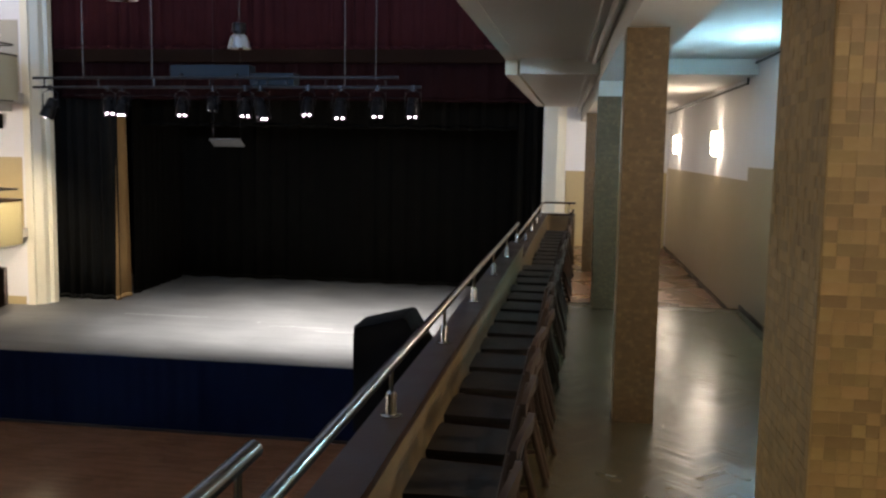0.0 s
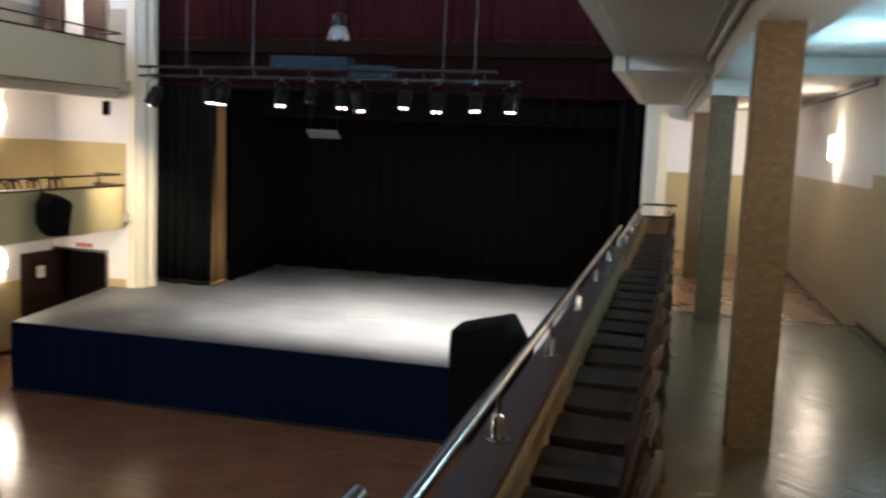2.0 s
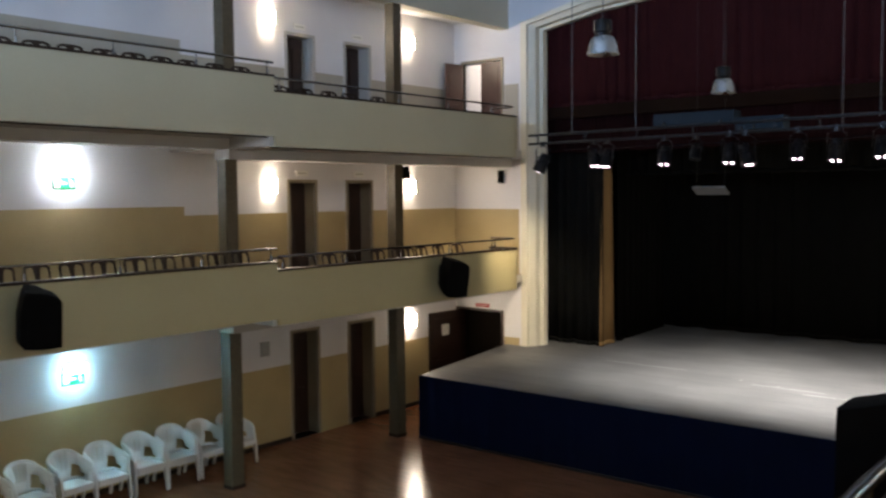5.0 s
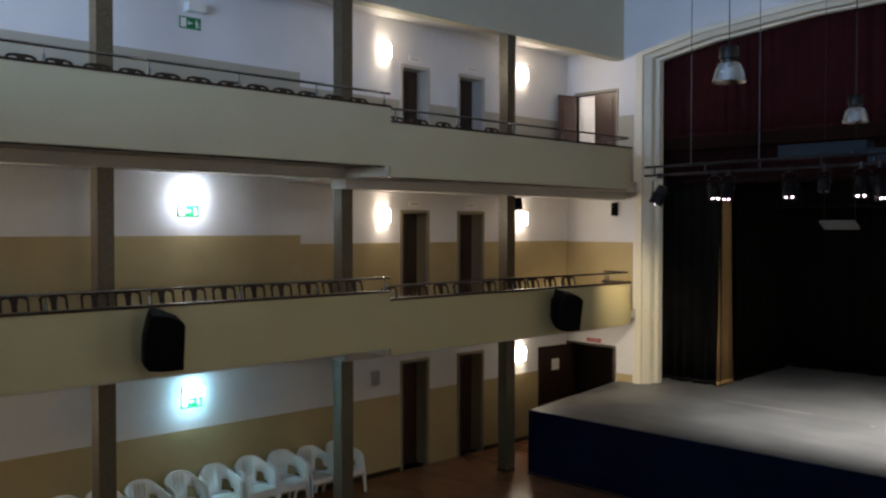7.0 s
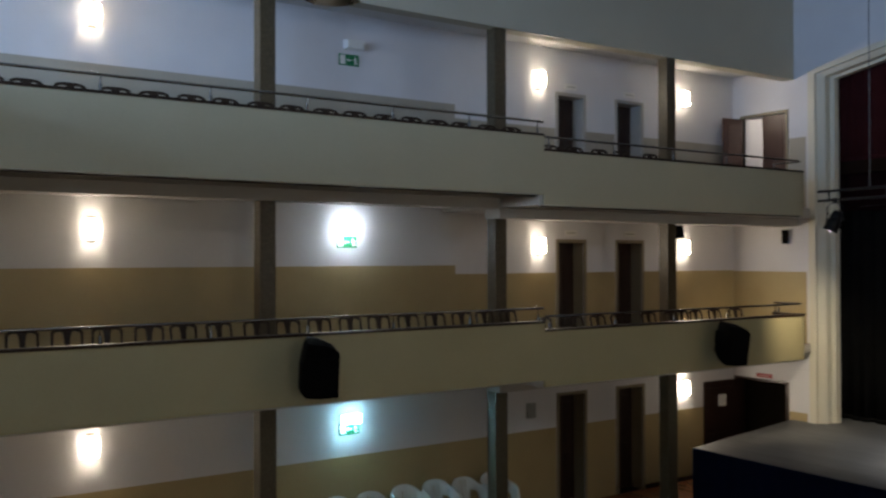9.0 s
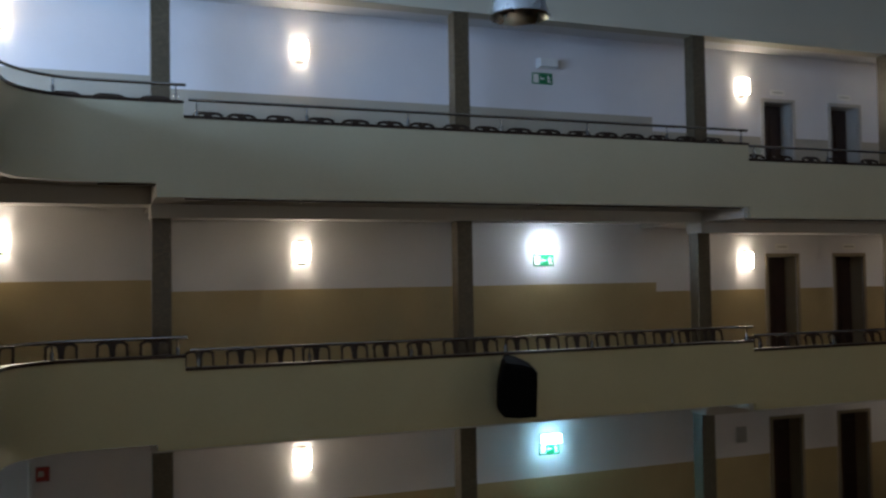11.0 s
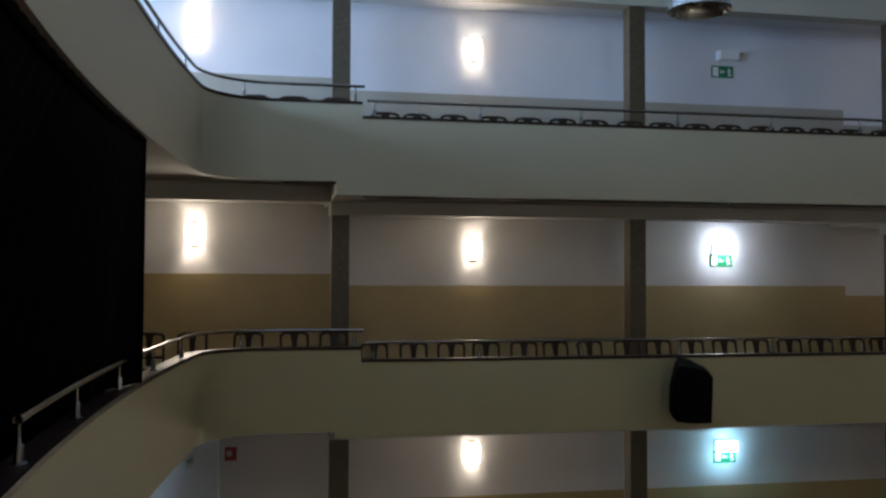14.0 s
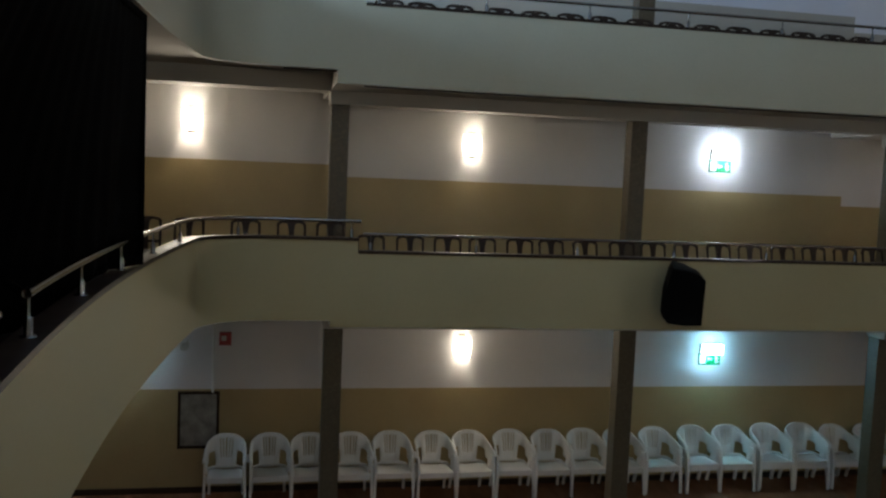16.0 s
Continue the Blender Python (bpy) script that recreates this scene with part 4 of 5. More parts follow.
# ---- wooden gallery chairs ----
def make_chair():
    """A dark bentwood chair, its front towards +x, its feet at z = 0."""
    t = thing("gallery_chair", "dark brown wooden chair with an arched back at the parapet", "chair", group="gallery chairs")
    bm = bm_new()
    ring = [(0.20, -0.19), (0.215, 0.0), (0.20, 0.19), (-0.17, 0.165), (-0.18, 0.0), (-0.17, -0.165)]
    prism(bm, ring, 0.425, 0.455)
    soften(bm, 0.01, 2)
    part("seat", bm, SEATWOOD, t, "dark worn seat")
    bm = bm_new()
    for x, y, w, h in ((0.15, 0, 0.02, 0.33), (-0.14, 0, 0.02, 0.29)):
        box(bm, x - w / 2, x + w / 2, -h / 2, h / 2, 0.365, 0.425)
    for s in (-1, 1):
        box(bm, -0.14, 0.15, s * 0.155 - 0.01, s * 0.155 + 0.01, 0.365, 0.425)
    part("apron", bm, DARKWOOD, t)
    for s in (-1, 1):
        bm = bm_new()
        tube(bm, [(0.19, s * 0.175, 0.0), (0.165, s * 0.16, 0.425)], 0.014, 8, 0.019)
        part("leg", bm, DARKWOOD, t)
        bm = bm_new()
        tube(bm, [(-0.27, s * 0.175, 0.0), (-0.19, s * 0.168, 0.30), (-0.165, s * 0.166, 0.45), (-0.185, s * 0.166, 0.60), (-0.212, s * 0.166, 0.74), (-0.226, s * 0.163, 0.81)], 0.016, 8)
        part("back_post", bm, DARKWOOD, t)
        bm = bm_new()
        tube(bm, [(0.17, s * 0.168, 0.18), (-0.215, s * 0.17, 0.18)], 0.010, 6)
        part("stretcher", bm, DARKWOOD, t)
    # bent top rail with rounded shoulders
    bm = bm_new()
    rows = []
    for u in [-1 + i / 8 for i in range(17)]:
        x, y, z = -0.232 - 0.015 * (1 - u * u), 0.182 * u, 0.815 + 0.040 * (1 - abs(u) ** 4)
        w = 0.020 + 0.016 * abs(u) ** 3 + 0.014 * max(1 - 4 * u * u, 0)
        rows.append([bm.verts.new(q) for q in ((x - 0.012, y, z - w), (x + 0.012, y, z - w + 0.004), (x + 0.008, y, z + 0.012), (x - 0.012, y, z + 0.012))])
    for a, b in zip(rows, rows[1:]):
        for i in range(4):
            bm.faces.new((a[i], a[(i + 1) % 4], b[(i + 1) % 4], b[i])).smooth = True
    bm.faces.new(rows[0]), bm.faces.new(rows[-1][::-1])
    part("top_rail", bm, DARKWOOD, t)
    # splat, waisted below the rail
    bm = bm_new()
    rows = []
    for z, h in ((0.45, 0.034), (0.60, 0.030), (0.68, 0.031), (0.745, 0.034), (0.79, 0.041), (0.83, 0.055)):
        x = -0.160 - (z - 0.45) * 0.20
        rows.append([bm.verts.new(q) for q in ((x - 0.010, -h, z), (x + 0.010, -h, z), (x + 0.010, h, z), (x - 0.010, h, z))])
    for a, b in zip(rows, rows[1:]):
        for i in range(4):
            bm.faces.new((a[i], a[(i + 1) % 4], b[(i + 1) % 4], b[i]))
    bm.faces.new(rows[0]), bm.faces.new(rows[-1][::-1])
    part("splat", bm, DARKWOOD, t)
    bm = bm_new()
    box(bm, -0.195, -0.178, -0.16, 0.16, 0.54, 0.575)
    part("back_bar", bm, DARKWOOD, t)
    return t


rnd = random.Random(7)
first_chair = make_chair()
seats = []
west_mid = [2.0 + 0.477 * i for i in range(17)]
for y in west_mid:
    seats.append((-5.52, y, 1, 0, "mid"))
for y in (10.38, 11.02, 11.55, 12.05, 12.80, 13.36, 13.70, 14.06, 14.62, 15.22):
    seats.append((-5.52, y, 1, 0, "front"))
for y in (-0.72, -0.24, 0.44, 0.98, 1.47):
    seats.append((-5.50, y, 1, 0, "back"))
for x in (-3.2, -2.5, -1.6, -0.8, 0.1, 1.0, 1.9, 2.8):
    seats.append((x, -0.95, 1, 90, "back"))
for i in range(16):
    seats.append((5.505, 2.31 + 0.487 * i, 1, 180, "mid"))
for i in range(12):
    seats.append((5.52, 10.4 + 0.49 * i, 1, 180, "front"))
for y in (0.45, 0.98, 1.48):
    seats.append((-5.445, y, 2, 0, "back"))
for y in [2.07 + 0.474 * i for i in range(17)]:
    seats.append((-5.445, y, 2, 0, "mid"))
for y in (10.40, 10.98, 11.55, 12.03, 12.80):
    seats.append((-5.445, y, 2, 0, "front"))
for i, (x, y, lev, turn, sec) in enumerate(seats):
    m = pose(x + rnd.uniform(-0.02, 0.015), y + rnd.uniform(-0.02, 0.02), LEVELS[lev][sec][0] + 0.004, 0, 0, turn + rnd.uniform(-6, 6))
    if i == 0:
        first_chair.matrix_basis = m
        first_chair.scale = (1.0, 1.0, 0.96)
    else:
        copy_thing(first_chair, m)


# ---- white plastic armchairs along the far wall ----
def make_armchair():
    """A moulded garden chair, its front towards +x."""
    t = thing("plastic_armchair", "white moulded plastic armchair against the wall", "chair", group="plastic chairs along the wall")
    bm = bm_new()
    rows = []
    for i in range(7):
        x = 0.27 - 0.46 * i / 6
        rows.append([bm.verts.new((x, (-0.245 + 0.49 * j / 6) * (1 - 0.07 * i / 6), 0.435 - 0.02 * i / 6 - 0.018 * math.cos((j / 6 - 0.5) * math.pi) - (0.02 if i == 0 else 0))) for j in range(7)])
    for a, b in zip(rows, rows[1:]):
        for j in range(6):
            bm.faces.new((a[j], a[j + 1], b[j + 1], b[j])).smooth = True
    ob = part("seat", bm, PLASTIC, t)
    ob.modifiers.new("shell", "SOLIDIFY").thickness = 0.012
    bm = bm_new()
    box(bm, 0.250, 0.27, -0.235, 0.235, 0.345, 0.425)
    for s in (-1, 1):
        box(bm, -0.2, 0.245, s * 0.235 - 0.012, s * 0.235 + 0.012, 0.34, 0.42)
    soften(bm, 0.008, 2)
    part("apron", bm, PLASTIC, t)
    # rounded back running down into the arms in one sweep
    def rim(u):
        f = u * math.pi / 2
        q = abs(math.sin(f))
        fwd = max(q - 0.86, 0) / 0.14
        return Vector((-0.265 + 0.13 * q * q + 0.335 * fwd ** 1.3, math.copysign(0.285 * q ** 0.80, u), 0.628 + 0.262 * max(math.cos(f), 0) ** 0.74))

    bm = bm_new()
    tube(bm, [rim(-1 + i / 16) for i in range(33)], 0.016, 8)
    part("rim", bm, PLASTIC, t)
    # back shell with five slots and two side openings
    bm = bm_new()
    cols = [0.0]
    for w in (0.012, 0.05, 0.025, 0.05, 0.025, 0.08, 0.10, 0.14, 0.14, 0.14, 0.12, 0.118):
        cols.append(cols[-1] + w)
    cols = [-c for c in cols[:0:-1]] + cols[1:]
    vs = [0.0, 0.10, 0.34, 0.58, 0.90, 1.0]
    grid = []
    for v in vs:
        row = []
        for c in cols:
            e = max(abs(c) - 0.40, 0) / 0.60
            low = Vector((-0.185 + 0.40 * e ** 0.9, math.copysign(0.135 * abs(c) / 0.342 if abs(c) < 0.36 else 0.225, c), 0.415))
            p = low.lerp(rim(c), v)
            p.x += 0.022 * math.sin(v * math.pi) * (1 - e)
            row.append(bm.verts.new(p))
        grid.append(row)
    for i in range(5):
        for j in range(len(cols) - 1):
            mid, wide = abs(cols[j] + cols[j + 1]) / 2, cols[j + 1] - cols[j]
            slot = (i in (2, 3) and wide < 0.03 and mid < 0.2) or (0.33 < mid < 0.62 and i in (1, 2)) or (0.62 < mid < 0.76 and i == 1)
            if not slot:
                bm.faces.new((grid[i][j], grid[i][j + 1], grid[i + 1][j + 1], grid[i + 1][j])).smooth = True
    ob = part("backrest", bm, PLASTIC, t, "slotted white backrest")
    ob.modifiers.new("shell", "SOLIDIFY").thickness = 0.008
    for s in (-1, 1):
        bm = bm_new()
        box(bm, -0.08, 0.215, s * 0.283 - 0.024, s * 0.283 + 0.024, 0.622, 0.646)
        soften(bm, 0.009, 2)
        part("armrest", bm, PLASTIC, t)
        bm = bm_new()
        rows = []
        for z, back, front, out in ((0.0, 0.242, 0.288, 0.297), (0.20, 0.212, 0.283, 0.292), (0.38, 0.165, 0.272, 0.287), (0.52, 0.130, 0.250, 0.286), (0.628, 0.085, 0.225, 0.286)):
            rows.append([bm.verts.new(q) for q in ((back, s * out, z), (front, s * out, z), (front - 0.008, s * (out - 0.034), z), (back + 0.004, s * (out - 0.026), z))])
        for r, q in zip(rows, rows[1:]):
            for j in range(4):
                bm.faces.new((r[j], r[(j + 1) % 4], q[(j + 1) % 4], q[j])).smooth = True
        bm.faces.new(rows[0]), bm.faces.new(rows[-1][::-1])
        part("leg", bm, PLASTIC, t)
        bm = bm_new()
        a = [bm.verts.new(p) for p in ((-0.30, s * 0.25, 0.0), (-0.255, s * 0.25, 0.0), (-0.15, s * 0.232, 0.42), (-0.215, s * 0.232, 0.42))]
        b = [bm.verts.new((p.co.x, p.co.y - s * 0.03, p.co.z)) for p in a]
        bm.faces.new(a), bm.faces.new(b[::-1])
        for j in range(4):
            bm.faces.new((a[j], b[j], b[(j + 1) % 4], a[(j + 1) % 4]))
        part("leg", bm, PLASTIC, t)
    return t


arm = make_armchair()
for i in range(18):
    m = pose(-7.42 + rnd.uniform(-0.02, 0.02), 0.19 + 0.607 * i + 0.03 * max(i - 11, 0) + rnd.uniform(-0.02, 0.02), 0.0, 0, 0, rnd.uniform(-4, 4))
    if i == 0:
        arm.matrix_basis = m
        arm.scale = (1.05, 1.03, 1.01)
    else:
        turn = rnd.uniform(-4, 4)
        copy_thing(arm, pose(m.translation.x, m.translation.y, 0.0, 0, 0, turn))
        # some stand stacked
        for k in range(1, {12: 2, 13: 2, 14: 3, 15: 3}.get(i, 1)):
            tagged(copy_thing(arm, pose(m.translation.x + 0.004 * k, m.translation.y, 0.022 * k, 0, 0, turn + rnd.uniform(-1, 1))), "white moulded plastic armchair stacked on another one")


# ---- loudspeakers on the parapets ----
def wedge_speaker(at, label):
    """A wedge cabinet with a plumb front towards +x and a top that rises to the back."""
    t = thing("loudspeaker", label, "loudspeaker", at, "parapet loudspeakers")
    side = [(0.235, -0.36), (0.235, 0.335), (-0.085, 0.418), (-0.110, 0.410), (-0.235, 0.20), (-0.20, -0.30)]
    bm = bm_new()
    rows = [[bm.verts.new((x * k, y, z * k)) for x, z in side] for y, k in ((-0.19, 0.97), (-0.165, 1.0), (0.165, 1.0), (0.19, 0.97))]
    for r, q in zip(rows, rows[1:]):
        for i in range(len(side)):
            bm.faces.new((r[i], r[(i + 1) % len(side)], q[(i + 1) % len(side)], q[i]))
    bm.faces.new(rows[0]), bm.faces.new(rows[-1][::-1])
    soften(bm, 0.010, 2)
    part("cabinet", bm, BLACK, t)
    bm = bm_new()
    box(bm, 0.236, 0.245, -0.14, 0.14, -0.30, 0.28)
    soften(bm, 0.004)
    part("grille", bm, BLACK, t, "black front grille")
    bm = bm_new()
    box(bm, -0.40, -0.19, -0.05, 0.05, -0.05, 0.05)
    box(bm, -0.435, -0.40, -0.10, 0.10, -0.16, 0.16)
    part("bracket", bm, BLACKMETAL, t, "black wall bracket")
    return t


def loudspeaker(at, label, d=0.46):
    """A moulded cabinet: its front towards +x, narrower at the back, with a top that slopes off to one side."""
    t = thing("loudspeaker", label, "loudspeaker", at, "parapet loudspeakers")
    bm = bm_new()
    front = [(-0.185, 0.395), (0.04, 0.362), (0.155, 0.318), (0.225, 0.245), (0.232, -0.325), (0.0, -0.335), (-0.19, -0.315), (-0.255, -0.24), (-0.258, 0.08), (-0.215, 0.335)]
    rows = []
    for x, k, up in ((d / 2, 0.97, 0.0), (d / 2 - 0.03, 1.0, 0.0), (0.03, 0.98, 0.01), (-d / 2, 0.62, 0.03)):
        rows.append([bm.verts.new((x, y * k, z * (0.6 + 0.4 * k) + up)) for y, z in front])
    for r, q in zip(rows, rows[1:]):
        for i in range(len(front)):
            bm.faces.new((r[i], r[(i + 1) % len(front)], q[(i + 1) % len(front)], q[i]))
    bm.faces.new(rows[0]), bm.faces.new(rows[-1][::-1])
    soften(bm, 0.015, 2)
    part("cabinet", bm, BLACK, t)
    bm = bm_new()
    box(bm, d / 2 + 0.001, d / 2 + 0.010, -0.16, 0.19, -0.28, 0.20)
    soften(bm, 0.004)
    part("grille", bm, BLACK, t, "black front grille")
    bm = bm_new()
    box(bm, -d / 2 - 0.10, -d / 2 + 0.02, -0.05, 0.05, -0.05, 0.05)
    box(bm, -d / 2 - 0.12, -d / 2 - 0.10, -0.10, 0.10, -0.16, 0.16)
    part("bracket", bm, BLACKMETAL, t, "black wall bracket")
    return t


loudspeaker(pose(-4.68, 5.74, 3.47, 0, 12, -14), "black loudspeaker bracketed to the gallery parapet")
loudspeaker(pose(-4.70, 13.75, 3.33, 0, 12, -18), "black loudspeaker tilted down on the gallery parapet")
wedge_speaker(pose(4.725, 5.69, 3.40, 0, 0, 180), "black loudspeaker bracketed to the gallery parapet")

# ---- lighting bar over the stage front ----
bar = thing("lighting_bar", "black ladder truss hung over the front of the stage", "lighting truss", pose(0, 15.4, 0))
for z, x1 in ((6.035, 2.73), (5.870, 3.13)):
    bm = bm_new()
    tube(bm, [(-4.07, 0, z), (x1, 0, z + 0.046)], 0.024, 10)
    part("tube", bm, BLACKMETAL, bar)
bm = bm_new()
tube(bm, [(-3.3 + 0.4 * i, 0.05, 5.735 + 0.012 * math.sin(1.9 * i)) for i in range(17)], 0.010, 6)
part("cable", bm, CANBLACK, bar, "black cable slung under the truss")
for i in range(7):
    x = -3.85 + 1.06 * i
    bm = bm_new()
    tube(bm, [(x, 0, 5.88), (x, 0, 6.03)], 0.016, 8)
    part("rung", bm, BLACKMETAL, bar)
DULLSTEEL = material("dull_steel", (0.085, 0.085, 0.083), (0.12, 0.12, 0.117), 5, 0.5)
for x, z in ((-3.10, 6.03), (-1.77, 6.03), (1.78, 5.88), (2.33, 6.03)):
    bm = bm_new()
    tube(bm, [(x, 0.03, z), (x, 0.03, Z_TOP)], 0.0075, 8)
    part("hanger", bm, DULLSTEEL, bar, "grey steel hanger rod")


def stage_lamp(x, z, tilt, turn, lit=True, size=1.0):
    """A can light under its yoke; the lens looks down and to the stage."""
    t = thing("stage_lamp", "black stage lantern with a glowing lens" if lit else "black stage lantern, unlit", "stage lamp", pose(x, 15.4, z), "stage lanterns")
    m = pose(0, 0, -0.30 * size, 180 - tilt, 0, turn)
    bm = bm_new()
    s = size
    lathe(bm, [(0.03 * s, -0.15 * s), (0.070 * s, -0.14 * s), (0.088 * s, -0.09 * s), (0.092 * s, 0.0), (0.108 * s, 0.03 * s), (0.112 * s, 0.16 * s), (0.118 * s, 0.18 * s), (0.104 * s, 0.18 * s), (0.098 * s, 0.10 * s), (0.02 * s, 0.10 * s)], 20, m)
    body = part("can", bm, CANBLACK, t)
    for k in (-1, 1):
        bm = bm_new()
        lathe(bm, [(0.001, 0.190 * s), (0.014 * s, 0.187 * s), (0.022 * s, 0.178 * s), (0.024 * s, 0.165 * s), (0.001, 0.160 * s)], 14, m @ pose(0.050 * s * k, 0, 0))
        part("lens", bm, LENS if lit else ALU, body, "glowing glass lens" if lit else "dark glass lens")
    for k in range(3):
        bm = bm_new()
        lathe(bm, [(0.094 * s, (-0.075 + 0.028 * k) * s), (0.101 * s, (-0.070 + 0.028 * k) * s), (0.101 * s, (-0.064 + 0.028 * k) * s), (0.094 * s, (-0.059 + 0.028 * k) * s)], 20, m)
        part("cooling_fin", bm, CANBLACK, body)
    bm = bm_new()
    tube(bm, [(-0.13 * s, 0, -0.30 * s), (-0.13 * s, 0, -0.10), (-0.05, 0, -0.04), (0.05, 0, -0.04), (0.13 * s, 0, -0.10), (0.13 * s, 0, -0.30 * s)], 0.012, 6)
    part("yoke", bm, CANBLACK, t)
    for k in (-1, 1):
        bm = bm_new()
        lathe(bm, [(0.001, -0.014), (0.020, -0.010), (0.020, 0.010), (0.001, 0.014)], 10, pose(0.14 * s * k, 0, -0.30 * s, 0, 90, 0))
        part("yoke_knob", bm, CANBLACK, t)
    bm = bm_new()
    box(bm, -0.022, 0.022, -0.035, 0.035, -0.05, 0.05)
    soften(bm, 0.006)
    part("clamp", bm, BLACKMETAL, t, "black hook clamp")


for x, z, tilt, turn, lit, size in ((-3.74, 5.86, 24, -65, True, 1.15), (-2.60, 5.86, 24, 40, True, 1.0), (-2.33, 5.86, 16, -12, True, 1.02), (-1.19, 5.87, 15, 8, True, 1.02), (-0.61, 5.87, 18, 0, False, 0.85),
                                    (-0.01, 5.88, 15, 5, True, 1.05), (0.27, 5.88, 20, 70, True, 1.15), (1.12, 5.89, 15, 0, True, 1.0), (1.71, 5.89, 12, 0, True, 1.1), (2.37, 5.90, 14, 8, True, 1.05), (2.99, 5.90, 14, 0, True, 1.05)):
    stage_lamp(x, z, tilt, turn, lit, size)

for x0, x1, z0, z1 in ((-1.44, 0.03, 6.07, 6.29), (0.05, 0.85, 5.94, 6.15)):
    t = thing("dimmer_box", "flat blue-grey equipment box on the lighting bar", "equipment box", pose((x0 + x1) / 2, 15.62, z0))
    bm = bm_new()
    box(bm, (x0 - x1) / 2, (x1 - x0) / 2, -0.16, 0.16, 0, z1 - z0)
    soften(bm, 0.008, 2)
    part("case", bm, BLUEGREY, t)
    for s in (-1, 1):
        bm = bm_new()
        box(bm, s * (x1 - x0) * 0.35 - 0.02, s * (x1 - x0) * 0.35 + 0.02, -0.23, -0.162, 0.02, 0.06)
        part("clamp", bm, BLACKMETAL, t)
t = thing("work_light", "grey reflector panel of a work light above the stage", "work light", pose(-1.09, 17.2, 4.93))
bm = bm_new()
box(bm, -0.32, 0.32, -0.14, 0.14, -0.02, 0.02, pose(0, 0, 0, -28, 0, 0))
soften(bm, 0.006)
part("panel", bm, DULLSTEEL, t)
bm = bm_new()
for s in (-1, 1):
    tube(bm, [(s * 0.28, 0, 0.02), (s * 0.28, 0, Z_TOP - 4.93)], 0.004, 6)
part("wire", bm, BLACKMETAL, t)


# ---- bell lamps under the ceiling ----
def bell_lamp(x, y, z):
    t = thing("bell_lamp", "unlit aluminium bell lamp hung from the ceiling", "pendant lamp", pose(x, y, z), "bell lamps")
    bm = bm_new()
    lathe(bm, [(0.06, 0.195), (0.115, 0.190), (0.145, 0.155), (0.170, 0.08), (0.185, 0.01), (0.198, -0.02), (0.200, -0.03), (0.196, -0.032), (0.190, -0.02), (0.177, 0.01), (0.162, 0.08), (0.136, 0.15), (0.05, 0.180)], 32)
    part("reflector", bm, ALU, t, "spun aluminium reflector")
    bm = bm_new()
    lathe(bm, [(0.05, 0.40), (0.105, 0.39), (0.115, 0.36), (0.115, 0.25), (0.095, 0.235), (0.095, 0.198)], 20, closed=True)
    part("gear_housing", bm, CANBLACK, t, "black gear housing")
    bm = bm_new()
    tube(bm, [(0, 0, 0.39), (0, 0, Z_TOP - z)], 0.006, 8)
    part("rod", bm, BLACKMETAL, t)
    bm = bm_new()
    lathe(bm, [(0.02, 0.17), (0.03, 0.10), (0.03, 0.02), (0.001, 0.0)], 14)
    part("bulb", bm, PAPER, t, "unlit white bulb")


bell_lamp(0.31, 10.48, 6.64)
bell_lamp(0.13, 14.75, 6.525)
bell_lamp(0.44, 3.34, 6.565)

# ---- small fittings ----
for x, y, z, turn, name, label in ((-6.38, Y_PRO, 5.30, 0, "wall_speaker", "small black loudspeaker on the end wall"),):
    t = thing(name, label, "loudspeaker", pose(x, y, z, 0, 0, turn))
    bm = bm_new()
    box(bm, -0.06, 0.06, -0.09, 0.0, -0.15, 0.15)
    soften(bm, 0.012, 2)
    part("cabinet", bm, BLACK, t)
t = thing("wall_speaker", "small black loudspeaker clamped to a column", "loudspeaker", pose(-6.30, 14.12, 5.34, 8, 0, -20))
bm = bm_new()
box(bm, -0.08, 0.08, 0.0, 0.16, -0.12, 0.12)
soften(bm, 0.02, 2)
part("cabinet", bm, BLACK, t)

t = thing("wall_panel", "small grey wall panel", "wall panel", pose(-XW, 11.74, 1.94))
bm = bm_new()
box(bm, 0, 0.04, -0.10, 0.10, -0.14, 0.14)
soften(bm, 0.006)
part("cover", bm, material("grey_panel", (0.30, 0.30, 0.29), (0.36, 0.36, 0.35), 5, 0.5), t)

t = thing("fire_alarm_box", "red fire alarm box with a white window", "alarm", pose(-XW, 0.135, 2.305))
bm = bm_new()
box(bm, 0, 0.05, -0.085, 0.085, -0.095, 0.095)
soften(bm, 0.006)
part("case", bm, RED, t)
bm = bm_new()
box(bm, 0.0505, 0.054, -0.055, 0.015, -0.03, 0.045)
part("window", bm, GREYPIPE, t)

t = thing("wall_device", "small grey device on a wall bracket", "device", pose(-XW, -0.40, 2.24))
bm = bm_new()
box(bm, 0.08, 0.20, -0.045, 0.045, -0.035, 0.035, pose(0, 0, 0, 0, 14, -12))
soften(bm, 0.012, 2)
part("case", bm, GREYPIPE, t)
bm = bm_new()
tube(bm, [(0.0, 0, 0.03), (0.07, 0, 0.03), (0.10, 0, 0.0)], 0.014, 8)
part("bracket", bm, GREYPIPE, t)

